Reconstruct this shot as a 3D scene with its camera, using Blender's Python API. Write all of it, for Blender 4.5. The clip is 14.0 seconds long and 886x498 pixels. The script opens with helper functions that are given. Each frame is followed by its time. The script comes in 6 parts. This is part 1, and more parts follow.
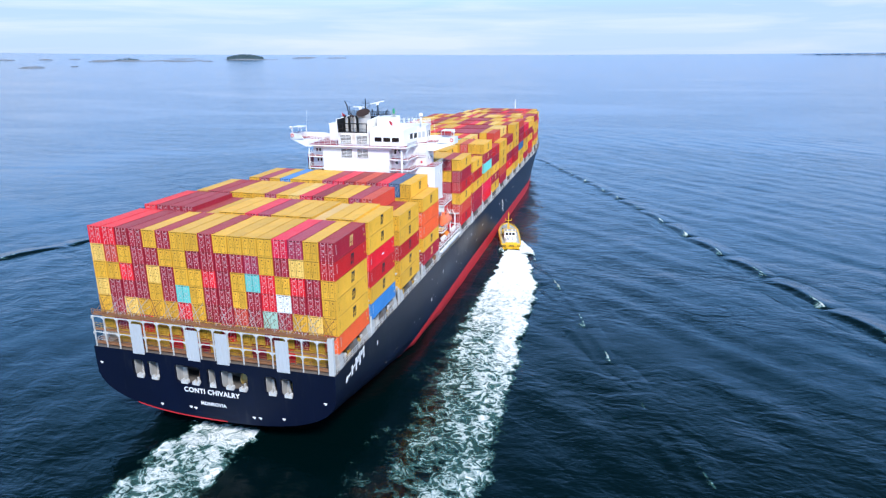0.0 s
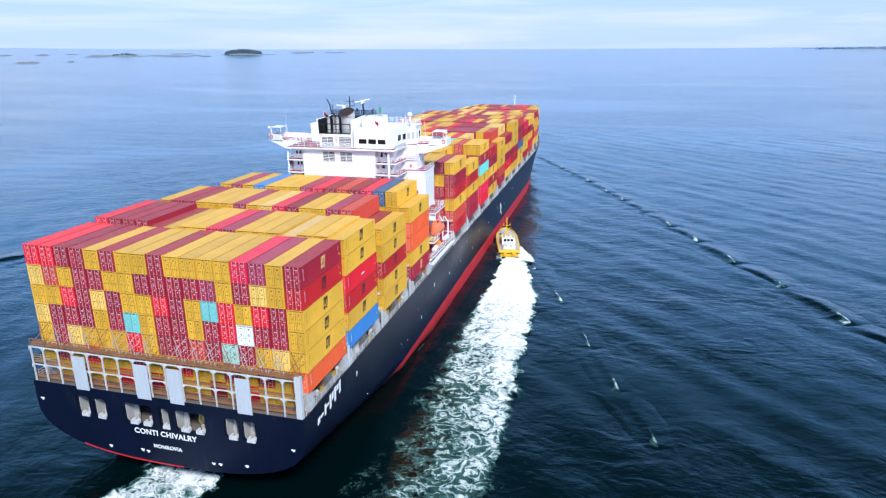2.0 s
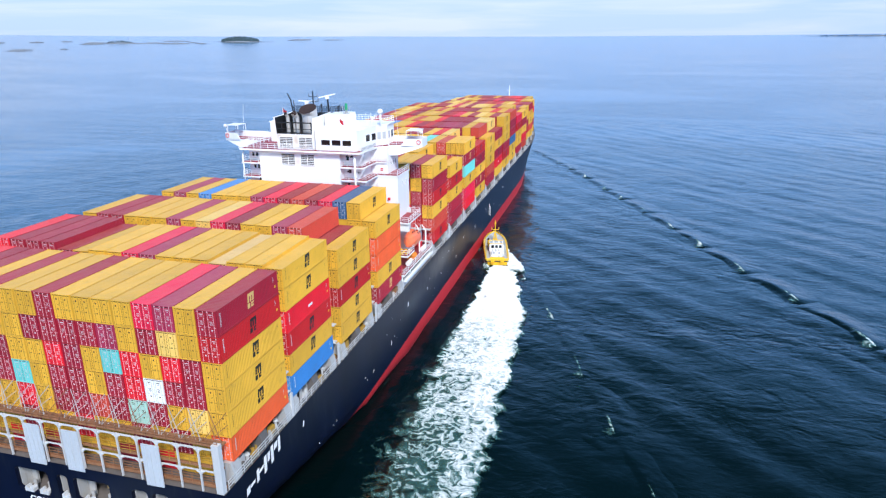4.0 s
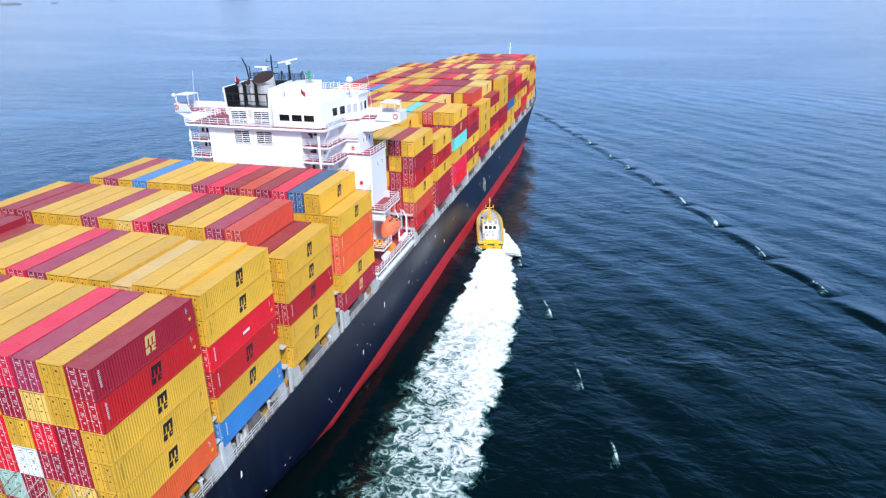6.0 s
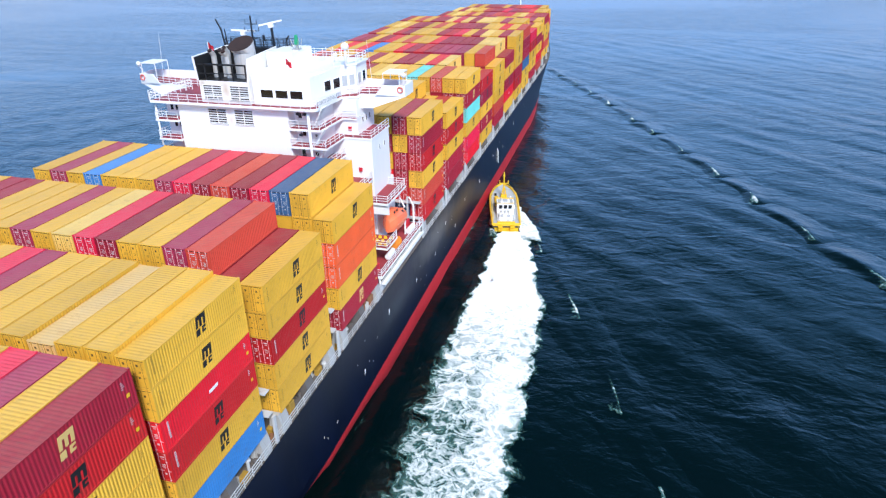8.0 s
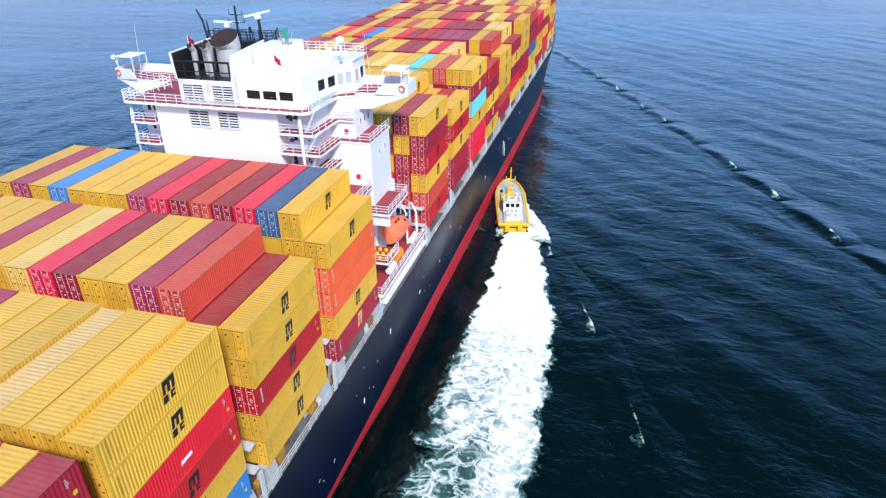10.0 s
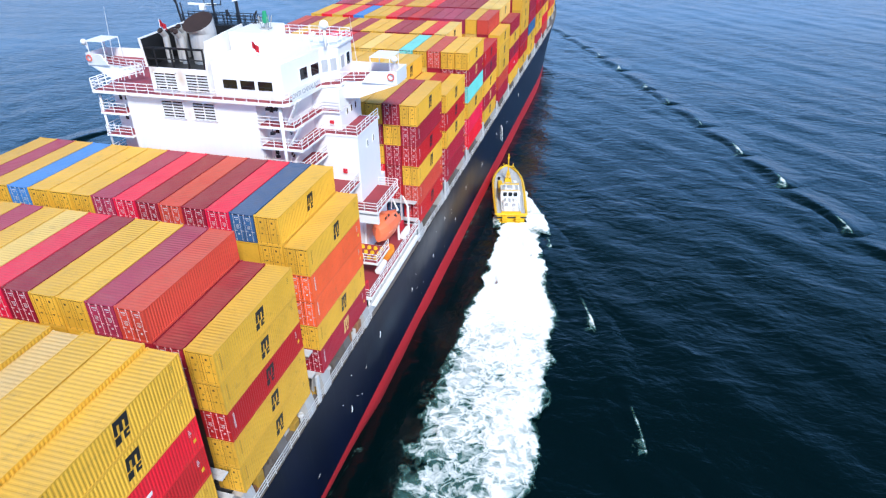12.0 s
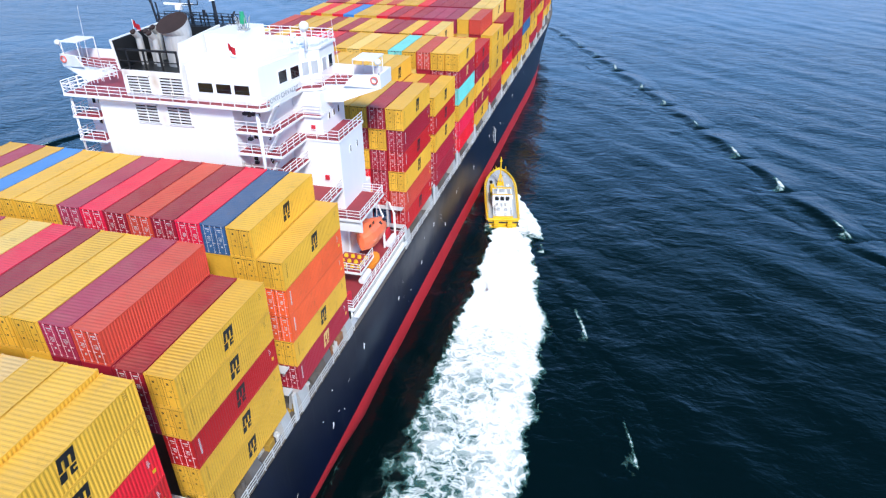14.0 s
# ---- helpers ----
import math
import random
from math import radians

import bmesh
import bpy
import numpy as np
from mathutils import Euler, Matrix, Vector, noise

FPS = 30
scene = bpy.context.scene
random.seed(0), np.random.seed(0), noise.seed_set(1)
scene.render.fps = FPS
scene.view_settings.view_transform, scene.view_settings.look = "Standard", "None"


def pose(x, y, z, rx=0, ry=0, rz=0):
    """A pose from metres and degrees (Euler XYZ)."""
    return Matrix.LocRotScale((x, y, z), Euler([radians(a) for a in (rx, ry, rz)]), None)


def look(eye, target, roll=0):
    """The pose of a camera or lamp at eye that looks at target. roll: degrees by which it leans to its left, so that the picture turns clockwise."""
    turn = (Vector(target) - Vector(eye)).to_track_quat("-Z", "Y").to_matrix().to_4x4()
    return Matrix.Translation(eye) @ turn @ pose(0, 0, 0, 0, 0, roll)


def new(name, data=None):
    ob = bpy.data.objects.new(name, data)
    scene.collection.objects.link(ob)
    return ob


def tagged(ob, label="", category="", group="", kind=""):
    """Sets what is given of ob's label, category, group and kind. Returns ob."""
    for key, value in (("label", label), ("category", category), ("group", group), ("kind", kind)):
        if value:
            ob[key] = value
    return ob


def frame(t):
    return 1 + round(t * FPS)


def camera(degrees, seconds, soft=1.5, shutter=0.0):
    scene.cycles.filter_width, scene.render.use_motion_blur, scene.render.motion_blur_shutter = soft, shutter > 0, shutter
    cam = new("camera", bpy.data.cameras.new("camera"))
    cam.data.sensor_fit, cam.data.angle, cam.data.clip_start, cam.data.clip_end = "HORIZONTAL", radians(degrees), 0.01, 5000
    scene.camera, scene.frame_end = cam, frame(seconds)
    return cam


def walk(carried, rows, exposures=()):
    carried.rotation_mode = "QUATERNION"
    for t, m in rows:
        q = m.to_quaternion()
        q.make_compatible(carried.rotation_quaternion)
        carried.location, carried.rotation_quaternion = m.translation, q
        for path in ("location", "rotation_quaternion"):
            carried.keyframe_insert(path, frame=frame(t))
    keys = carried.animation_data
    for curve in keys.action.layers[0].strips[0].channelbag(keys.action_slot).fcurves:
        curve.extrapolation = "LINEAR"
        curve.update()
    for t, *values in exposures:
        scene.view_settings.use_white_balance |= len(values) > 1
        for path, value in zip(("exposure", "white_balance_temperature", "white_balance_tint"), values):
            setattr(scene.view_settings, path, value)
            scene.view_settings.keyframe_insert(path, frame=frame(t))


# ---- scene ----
cam = camera(68.7, 14.0, soft=1.25)
PATH = [
    (0, (59.34, -78.541, 57.327), (58.841, -76.692, 56.749), -0.3),
    (0.5, (58.82, -75.595, 57.215), (58.321, -73.747, 56.635), -0.3),
    (1, (58.346, -72.438, 57.124), (57.846, -70.591, 56.541), -0.3),
    (1.5, (57.98, -68.915, 57.077), (57.48, -67.07, 56.49), -0.3),
    (2, (57.805, -65.009, 57.079), (57.305, -63.165, 56.486), -0.4),
    (2.5, (57.859, -60.915, 57.114), (57.359, -59.073, 56.516), -0.4),
    (3, (58.051, -56.654, 57.122), (57.551, -54.814, 56.517), -0.4),
    (3.5, (58.237, -52.204, 57.138), (57.739, -50.367, 56.524), -0.3),
    (5.8, (57.27, -31.077, 57.189), (56.773, -29.282, 56.461), -1.1),
    (6, (57.003, -29.231, 57.189), (56.507, -27.444, 56.44), -0.5),
    (6.5, (55.782, -24.61, 57.177), (55.284, -22.844, 56.38), -0.7),
    (7, (54.162, -20.04, 57.15), (53.664, -18.296, 56.307), -0.8),
    (7.5, (52.43, -16.215, 57.212), (51.937, -14.481, 56.345), -0.8),
    (8, (50.903, -12.974, 57.267), (50.413, -11.247, 56.384), -0.8),
    (8.5, (49.634, -10.215, 57.392), (49.147, -8.495, 56.494), -0.7),
    (9, (48.693, -7.935, 57.598), (48.21, -6.222, 56.686), -0.7),
    (11.5, (46.822, 0.235, 57.954), (46.347, 1.908, 56.966), -1.0),
    (12, (46.772, 1.436, 57.908), (46.304, 3.101, 56.905), -0.8),
    (12.5, (46.915, 2.381, 57.826), (46.449, 4.043, 56.816), -0.8),
    (13, (47.071, 3.265, 57.785), (46.607, 4.928, 56.775), -0.8),
    (13.5, (47.258, 4.054, 57.735), (46.794, 5.717, 56.725), -0.8),
    (14, (47.398, 4.72, 57.715), (46.936, 6.384, 56.706), -0.6),
]
SPEED = 4.5  # metres a second that ship, pilot boat and camera make over the still sea
walk(cam, [(t, pose(0, SPEED * t, 0) @ look(eye, target, roll)) for t, eye, target, roll in PATH], [(0, 0.16, 5800, 9), (14, 0.16, 5800, 9)])

# ---------------------------------------------------------------- light
world = bpy.data.worlds.new("sky")
scene.world = world
world.use_nodes = True
wn, wl = world.node_tree.nodes, world.node_tree.links
for n in list(wn):
    wn.remove(n)
SUN_EL, SUN_AZ = radians(44), radians(145)


def wnode(kind, **kw):
    n = wn.new(kind)
    for k, v in kw.items():
        n.inputs[k].default_value = v
    return n


w_out = wn.new("ShaderNodeOutputWorld")
w_bg = wnode("ShaderNodeBackground", Strength=1.05)
w_sky = wn.new("ShaderNodeTexSky")
w_sky.sky_type, w_sky.sun_disc = "NISHITA", False
w_sky.sun_elevation, w_sky.sun_rotation = SUN_EL, SUN_AZ
w_sky.air_density, w_sky.dust_density, w_sky.ozone_density = 1.2, 0.8, 3.0
w_dim = wn.new("ShaderNodeVectorMath")
w_dim.operation = "SCALE"
w_dim.inputs["Scale"].default_value = 0.11
w_tc = wn.new("ShaderNodeTexCoord")
w_map = wn.new("ShaderNodeMapping")
w_map.inputs["Scale"].default_value = (1.6, 1.6, 22.0)
w_noise = wnode("ShaderNodeTexNoise", Scale=1.7, Detail=6.0, Roughness=0.55, Distortion=0.4)
w_ramp = wn.new("ShaderNodeMapRange")
for k, v in (("From Min", 0.43), ("From Max", 0.66)):
    w_ramp.inputs[k].default_value = v
w_sep = wn.new("ShaderNodeSeparateXYZ")
w_haze = wn.new("ShaderNodeValToRGB")  # haze over the horizon, deep blue above
w_haze.color_ramp.elements[0].color = (0.55, 0.69, 1.0, 1)
w_haze.color_ramp.elements[1].color = (0.03, 0.09, 0.20, 1)
for at, c in ((0.06, (0.48, 0.63, 1.02, 1)), (0.14, (0.62, 1.12, 2.04, 1)), (0.30, (0.42, 1.06, 2.08, 1)), (0.45, (0.20, 0.60, 1.18, 1)), (0.60, (0.026, 0.095, 0.18, 1))):
    w_haze.color_ramp.elements.new(at).color = c
w_high = wn.new("ShaderNodeMapRange")  # the veil thins out overhead
for k, v in (("From Min", 0.05), ("From Max", 0.55), ("To Min", 0.85), ("To Max", 0.05)):
    w_high.inputs[k].default_value = v
w_cover = wn.new("ShaderNodeMath")
w_cover.operation = "MULTIPLY"
w_white = wn.new("ShaderNodeMix")
w_white.data_type = "RGBA"
w_white.inputs["B"].default_value = (0.75, 0.80, 0.95, 1)
w_mix = wn.new("ShaderNodeMix")
w_mix.data_type = "RGBA"
w_mix.inputs["Factor"].default_value = 0.82
wl.new(w_sky.outputs["Color"], w_dim.inputs[0])
wl.new(w_tc.outputs["Generated"], w_map.inputs["Vector"])
wl.new(w_map.outputs["Vector"], w_noise.inputs["Vector"])
wl.new(w_noise.outputs["Fac"], w_ramp.inputs["Value"])
wl.new(w_tc.outputs["Generated"], w_sep.inputs[0])
wl.new(w_sep.outputs["Z"], w_haze.inputs["Fac"])
wl.new(w_sep.outputs["Z"], w_high.inputs["Value"])
wl.new(w_ramp.outputs["Result"], w_cover.inputs[0])
wl.new(w_high.outputs["Result"], w_cover.inputs[1])
wl.new(w_haze.outputs["Color"], w_white.inputs["A"])
wl.new(w_cover.outputs[0], w_white.inputs["Factor"])
wl.new(w_dim.outputs[0], w_mix.inputs["A"])
wl.new(w_white.outputs["Result"], w_mix.inputs["B"])
wl.new(w_mix.outputs["Result"], w_bg.inputs["Color"])
wl.new(w_bg.outputs["Background"], w_out.inputs["Surface"])

sun = new("sun", bpy.data.lights.new("sun", "SUN"))
sun.data.energy, sun.data.angle, sun.data.color = 4.5, radians(12), (1.0, 0.93, 0.85)
sun.matrix_world = look((0, 0, 300), (0 - 300 * math.sin(SUN_AZ), -300 * math.cos(SUN_AZ), 300 - 300 * math.tan(SUN_EL)))


# ---------------------------------------------------------------- materials
def material(name, color, rough=0.6, metal=0.0, vary=0.12, scale=1.5, grime=0.0, grime_color=(0.09, 0.045, 0.025), bump=0.0, random=0.0, streak=False, top_tan=0.0):
    """Painted or plain surface: two scales of tone, patches of grime or rust, fine relief, and a random tone for each object."""
    m = bpy.data.materials.new(name)
    m.use_nodes = True
    nodes, links = m.node_tree.nodes, m.node_tree.links
    p = nodes["Principled BSDF"]
    p.inputs["Roughness"].default_value = rough
    p.inputs["Metallic"].default_value = metal
    tc = nodes.new("ShaderNodeTexCoord")
    mp = nodes.new("ShaderNodeMapping")
    mp.inputs["Scale"].default_value = (1, 1, 0.12) if streak else (1, 1, 1)
    links.new(tc.outputs["Object"], mp.inputs["Vector"])
    oi = nodes.new("ShaderNodeObjectInfo")
    off = nodes.new("ShaderNodeVectorMath")
    off.operation = "MULTIPLY_ADD"
    off.inputs[1].default_value = (37.0, 23.0, 11.0)
    links.new(oi.outputs["Random"], off.inputs[0])
    links.new(mp.outputs["Vector"], off.inputs[2])
    big, small = nodes.new("ShaderNodeTexNoise"), nodes.new("ShaderNodeTexNoise")
    big.inputs["Scale"].default_value, small.inputs["Scale"].default_value = scale * 0.35, scale * 6
    big.inputs["Detail"].default_value = small.inputs["Detail"].default_value = 4
    for n in (big, small):
        links.new(off.outputs[0], n.inputs["Vector"])
    add = nodes.new("ShaderNodeMath")
    add.operation = "MULTIPLY_ADD"
    add.inputs[1].default_value = 0.4
    links.new(small.outputs["Fac"], add.inputs[0])
    links.new(big.outputs["Fac"], add.inputs[2])
    rng = nodes.new("ShaderNodeMapRange")
    rng.inputs["From Min"].default_value, rng.inputs["From Max"].default_value = 0.4, 1.0
    rng.inputs["To Min"].default_value, rng.inputs["To Max"].default_value = 1 - vary, 1 + vary
    links.new(add.outputs[0], rng.inputs["Value"])
    tone = nodes.new("ShaderNodeMath")
    tone.operation = "MULTIPLY_ADD"
    tone.inputs[1].default_value = random
    own = nodes.new("ShaderNodeAttribute")
    own.attribute_name = "box_tone"
    rnd = nodes.new("ShaderNodeMath")
    rnd.operation = "ADD"
    links.new(oi.outputs["Random"], rnd.inputs[0])
    links.new(own.outputs["Fac"], rnd.inputs[1])
    links.new(rnd.outputs[0], tone.inputs[0])
    links.new(rng.outputs["Result"], tone.inputs[2])
    hsv = nodes.new("ShaderNodeHueSaturation")
    hsv.inputs["Color"].default_value = (*color, 1)
    links.new(tone.outputs[0], hsv.inputs["Value"])
    out = hsv.outputs["Color"]
    if grime:
        gr = nodes.new("ShaderNodeTexNoise")
        gr.inputs["Scale"].default_value, gr.inputs["Detail"].default_value, gr.inputs["Roughness"].default_value = scale * 1.3, 8, 0.7
        links.new(off.outputs[0], gr.inputs["Vector"])
        ramp = nodes.new("ShaderNodeMapRange")
        ramp.inputs["From Min"].default_value, ramp.inputs["From Max"].default_value = 0.56, 0.74
        ramp.inputs["To Max"].default_value = grime
        links.new(gr.outputs["Fac"], ramp.inputs["Value"])
        mix = nodes.new("ShaderNodeMix")
        mix.data_type = "RGBA"
        mix.inputs["B"].default_value = (*grime_color, 1)
        links.new(ramp.outputs["Result"], mix.inputs["Factor"])
        links.new(out, mix.inputs["A"])
        out = mix.outputs["Result"]
    if top_tan:  # pale tan mixed into upward faces, stronger in patches
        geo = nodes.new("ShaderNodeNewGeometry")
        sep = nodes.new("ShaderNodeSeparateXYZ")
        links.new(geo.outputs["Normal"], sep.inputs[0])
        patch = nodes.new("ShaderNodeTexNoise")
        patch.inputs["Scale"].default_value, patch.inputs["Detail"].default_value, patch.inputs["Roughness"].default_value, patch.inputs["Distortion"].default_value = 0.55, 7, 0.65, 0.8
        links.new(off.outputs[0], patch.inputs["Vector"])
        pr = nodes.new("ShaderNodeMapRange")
        for k, v in (("From Min", 0.34), ("From Max", 0.70), ("To Min", 0.08), ("To Max", top_tan)):
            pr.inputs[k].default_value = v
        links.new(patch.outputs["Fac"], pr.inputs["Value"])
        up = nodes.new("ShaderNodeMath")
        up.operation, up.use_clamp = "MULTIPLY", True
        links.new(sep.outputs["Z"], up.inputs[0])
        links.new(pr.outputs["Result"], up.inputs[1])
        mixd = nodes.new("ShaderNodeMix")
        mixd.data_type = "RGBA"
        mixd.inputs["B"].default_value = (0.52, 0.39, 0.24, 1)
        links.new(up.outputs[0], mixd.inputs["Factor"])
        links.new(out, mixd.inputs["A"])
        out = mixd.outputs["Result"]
    links.new(out, p.inputs["Base Color"])
    if bump:
        b = nodes.new("ShaderNodeBump")
        b.inputs["Strength"].default_value, b.inputs["Distance"].default_value = bump, 0.03
        links.new(small.outputs["Fac"], b.inputs["Height"])
        links.new(b.outputs["Normal"], p.inputs["Normal"])
    return m


PAINT = {
    "Y": ((0.65, 0.360, 0.030), "mustard yellow"),
    "C": ((0.76, 0.50, 0.12), "pale cream yellow"),
    "M": ((0.31, 0.010, 0.027), "maroon"),
    "D": ((0.27, 0.008, 0.028), "dark maroon"),
    "P": ((0.33, 0.024, 0.065), "faded purple-maroon"),
    "R": ((0.68, 0.008, 0.022), "bright red"),
    "K": ((0.64, 0.010, 0.05), "pink-red"),
    "B": ((0.43, 0.009, 0.012), "brick red"),
    "O": ((0.76, 0.108, 0.026), "orange"),
    "L": ((0.50, 0.052, 0.030), "coral red"),
    "U": ((0.035, 0.10, 0.22), "dark blue"),
    "S": ((0.05, 0.21, 0.52), "sky blue"),
    "T": ((0.16, 0.55, 0.50), "turquoise"),
    "G": ((0.36, 0.56, 0.46), "pale sea-green"),
    "W": ((0.78, 0.79, 0.80), "white"),
    "A": ((0.72, 0.47, 0.17), "rust-stained cream"),
}
CPAINT = {k: material("container_" + v[1].replace(" ", "_"), v[0], 0.55, 0, 0.13, 0.9, 0.34 if k != "A" else 0.8, (0.16, 0.08, 0.03) if k != "A" else (0.50, 0.22, 0.05), 0.15, 0.26, top_tan=0.19) for k, v in PAINT.items()}
SEAL = material("door_seal", (0.03, 0.015, 0.012), 0.7, 0, 0.2, 3)
GRUBBY = material("dark_brown_sign", (0.11, 0.065, 0.02), 0.7, 0, 0.2, 3)
STEEL = material("galvanised_steel", (0.55, 0.54, 0.53), 0.5, 0.3, 0.1, 4)
PALE = material("pale_door_gear", (0.62, 0.42, 0.42), 0.5, 0.1, 0.15, 6, random=0.2)
GOLD = material("yellow_door_gear", (0.42, 0.25, 0.035), 0.6, 0.1, 0.15, 6, random=0.1)
BLACK = material("black_paint", (0.012, 0.012, 0.013), 0.5, 0, 0.2, 3)
INKY = material("yellow_emblem", (0.72, 0.5, 0.16), 0.55, 0, 0.1, 3)
WHITE = material("white_ship_paint", (0.87, 0.86, 0.85), 0.45, 0, 0.03, 0.6, 0.10, (0.5, 0.36, 0.22), 0.1, streak=True)
WHITISH = material("weathered_white", (0.56, 0.56, 0.55), 0.55, 0, 0.14, 1.2, 0.6, (0.28, 0.16, 0.07), 0.15, streak=True)
GREY = material("weathered_grey", (0.42, 0.41, 0.39), 0.65, 0, 0.16, 1.3, 0.55, (0.22, 0.12, 0.06), 0.2, streak=True)
DECKRED = material("red_oxide_deck", (0.30, 0.035, 0.045), 0.6, 0, 0.14, 1.2, 0.25, (0.10, 0.05, 0.04), 0.15)
RUST = material("rusty_walkway", (0.26, 0.12, 0.055), 0.8, 0, 0.25, 2.0, 0.5, (0.45, 0.3, 0.12), 0.3)
# grimy decks and coamings; also the painted shade inside the mooring deck
DARKDECK = material("grimy_shaded_deck_plate", (0.13, 0.115, 0.105), 0.7, 0, 0.25, 1.5, 0.5, (0.20, 0.10, 0.05), 0.2)
NAVY = material("navy_hull_paint", (0.002, 0.0045, 0.018), 0.42, 0, 0.3, 0.7, 0.75, (0.022, 0.027, 0.036), 0.08, streak=True)

NAVY.node_tree.nodes["Principled BSDF"].inputs["Specular IOR Level"].default_value = 0.28


def stain(m, at, size, color, most):
    """A smear of soot or rust of its own shape on a painted surface."""
    nodes, links = m.node_tree.nodes, m.node_tree.links
    p = nodes["Principled BSDF"]
    old = p.inputs["Base Color"].links[0].from_socket
    tc = nodes.new("ShaderNodeTexCoord")
    mp = nodes.new("ShaderNodeMapping")
    mp.vector_type = "TEXTURE"
    mp.inputs["Location"].default_value, mp.inputs["Scale"].default_value = at, size
    n = nodes.new("ShaderNodeTexNoise")
    n.inputs["Scale"].default_value, n.inputs["Detail"].default_value = 0.45, 6
    links.new(tc.outputs["Object"], n.inputs["Vector"])
    links.new(tc.outputs["Object"], mp.inputs["Vector"])
    ln = nodes.new("ShaderNodeVectorMath")
    ln.operation = "LENGTH"
    links.new(mp.outputs["Vector"], ln.inputs[0])
    ad = nodes.new("ShaderNodeMath")
    ad.operation = "ADD"
    links.new(ln.outputs["Value"], ad.inputs[0])
    links.new(n.outputs["Fac"], ad.inputs[1])
    mr = nodes.new("ShaderNodeMapRange")
    for k, v in (("From Min", 0.6), ("From Max", 1.5), ("To Min", most), ("To Max", 0.0)):
        mr.inputs[k].default_value = v
    links.new(ad.outputs[0], mr.inputs["Value"])
    mix = nodes.new("ShaderNodeMix")
    mix.data_type = "RGBA"
    mix.inputs["B"].default_value = (*color, 1)
    links.new(mr.outputs["Result"], mix.inputs["Factor"])
    links.new(old, mix.inputs["A"])
    links.new(mix.outputs["Result"], p.inputs["Base Color"])


stain(NAVY, (21.4, 88, 9), (3, 15, 3.4), (0.12, 0.115, 0.11), 0.85)
stain(NAVY, (21.4, 106, 7.5), (3, 14, 3.6), (0.085, 0.05, 0.02), 0.9)
stain(NAVY, (21.4, 66, 7), (3, 10, 2.6), (0.035, 0.045, 0.06), 0.7)
stain(WHITE, (1.8, 62.3, 38.2), (0.9, 1.5, 1.5), (0.52, 0.36, 0.18), 0.75)
stain(WHITE, (-1.6, 62.3, 38.9), (0.8, 1.5, 1.2), (0.45, 0.33, 0.2), 0.6)
stain(WHITE, (0.05, 62.4, 34.6), (0.7, 1.2, 1.2), (0.55, 0.42, 0.26), 0.45)
BOOT = material("red_antifouling", (0.52, 0.018, 0.024), 0.6, 0, 0.14, 0.5, 0.25, (0.20, 0.05, 0.04), 0.1, streak=True)
ORANGE = material("lifeboat_orange", (0.88, 0.19, 0.075), 0.4, 0, 0.07, 1.5)
YELLOW = material("boat_yellow", (0.80, 0.50, 0.015), 0.4, 0, 0.06, 2)
LIGHTGREY = material("boat_deck_grey", (0.46, 0.47, 0.48), 0.7, 0, 0.12, 3)
GLASS = material("dark_window_glass", (0.008, 0.009, 0.01), 0.08, 0, 0.1, 2)
STACKGREY = material("stack_aluminium", (0.60, 0.58, 0.55), 0.45, 0.4, 0.12, 1, 0.3, (0.2, 0.16, 0.12), streak=True)
# soot of the exhaust mouths, and the dark of the louvre gaps
SOOT_AND_GAPS = material("soot", (0.035, 0.018, 0.015), 0.9, 0, 0.3, 3)
MASTBLUE = material("dark_mast_paint", (0.012, 0.016, 0.024), 0.5, 0, 0.2, 3)
GREEN = material("green_paint", (0.03, 0.30, 0.14), 0.5, 0, 0.1, 3)
FLAGRED = material("red_cloth", (0.6, 0.02, 0.04), 0.8, 0, 0.1, 3)


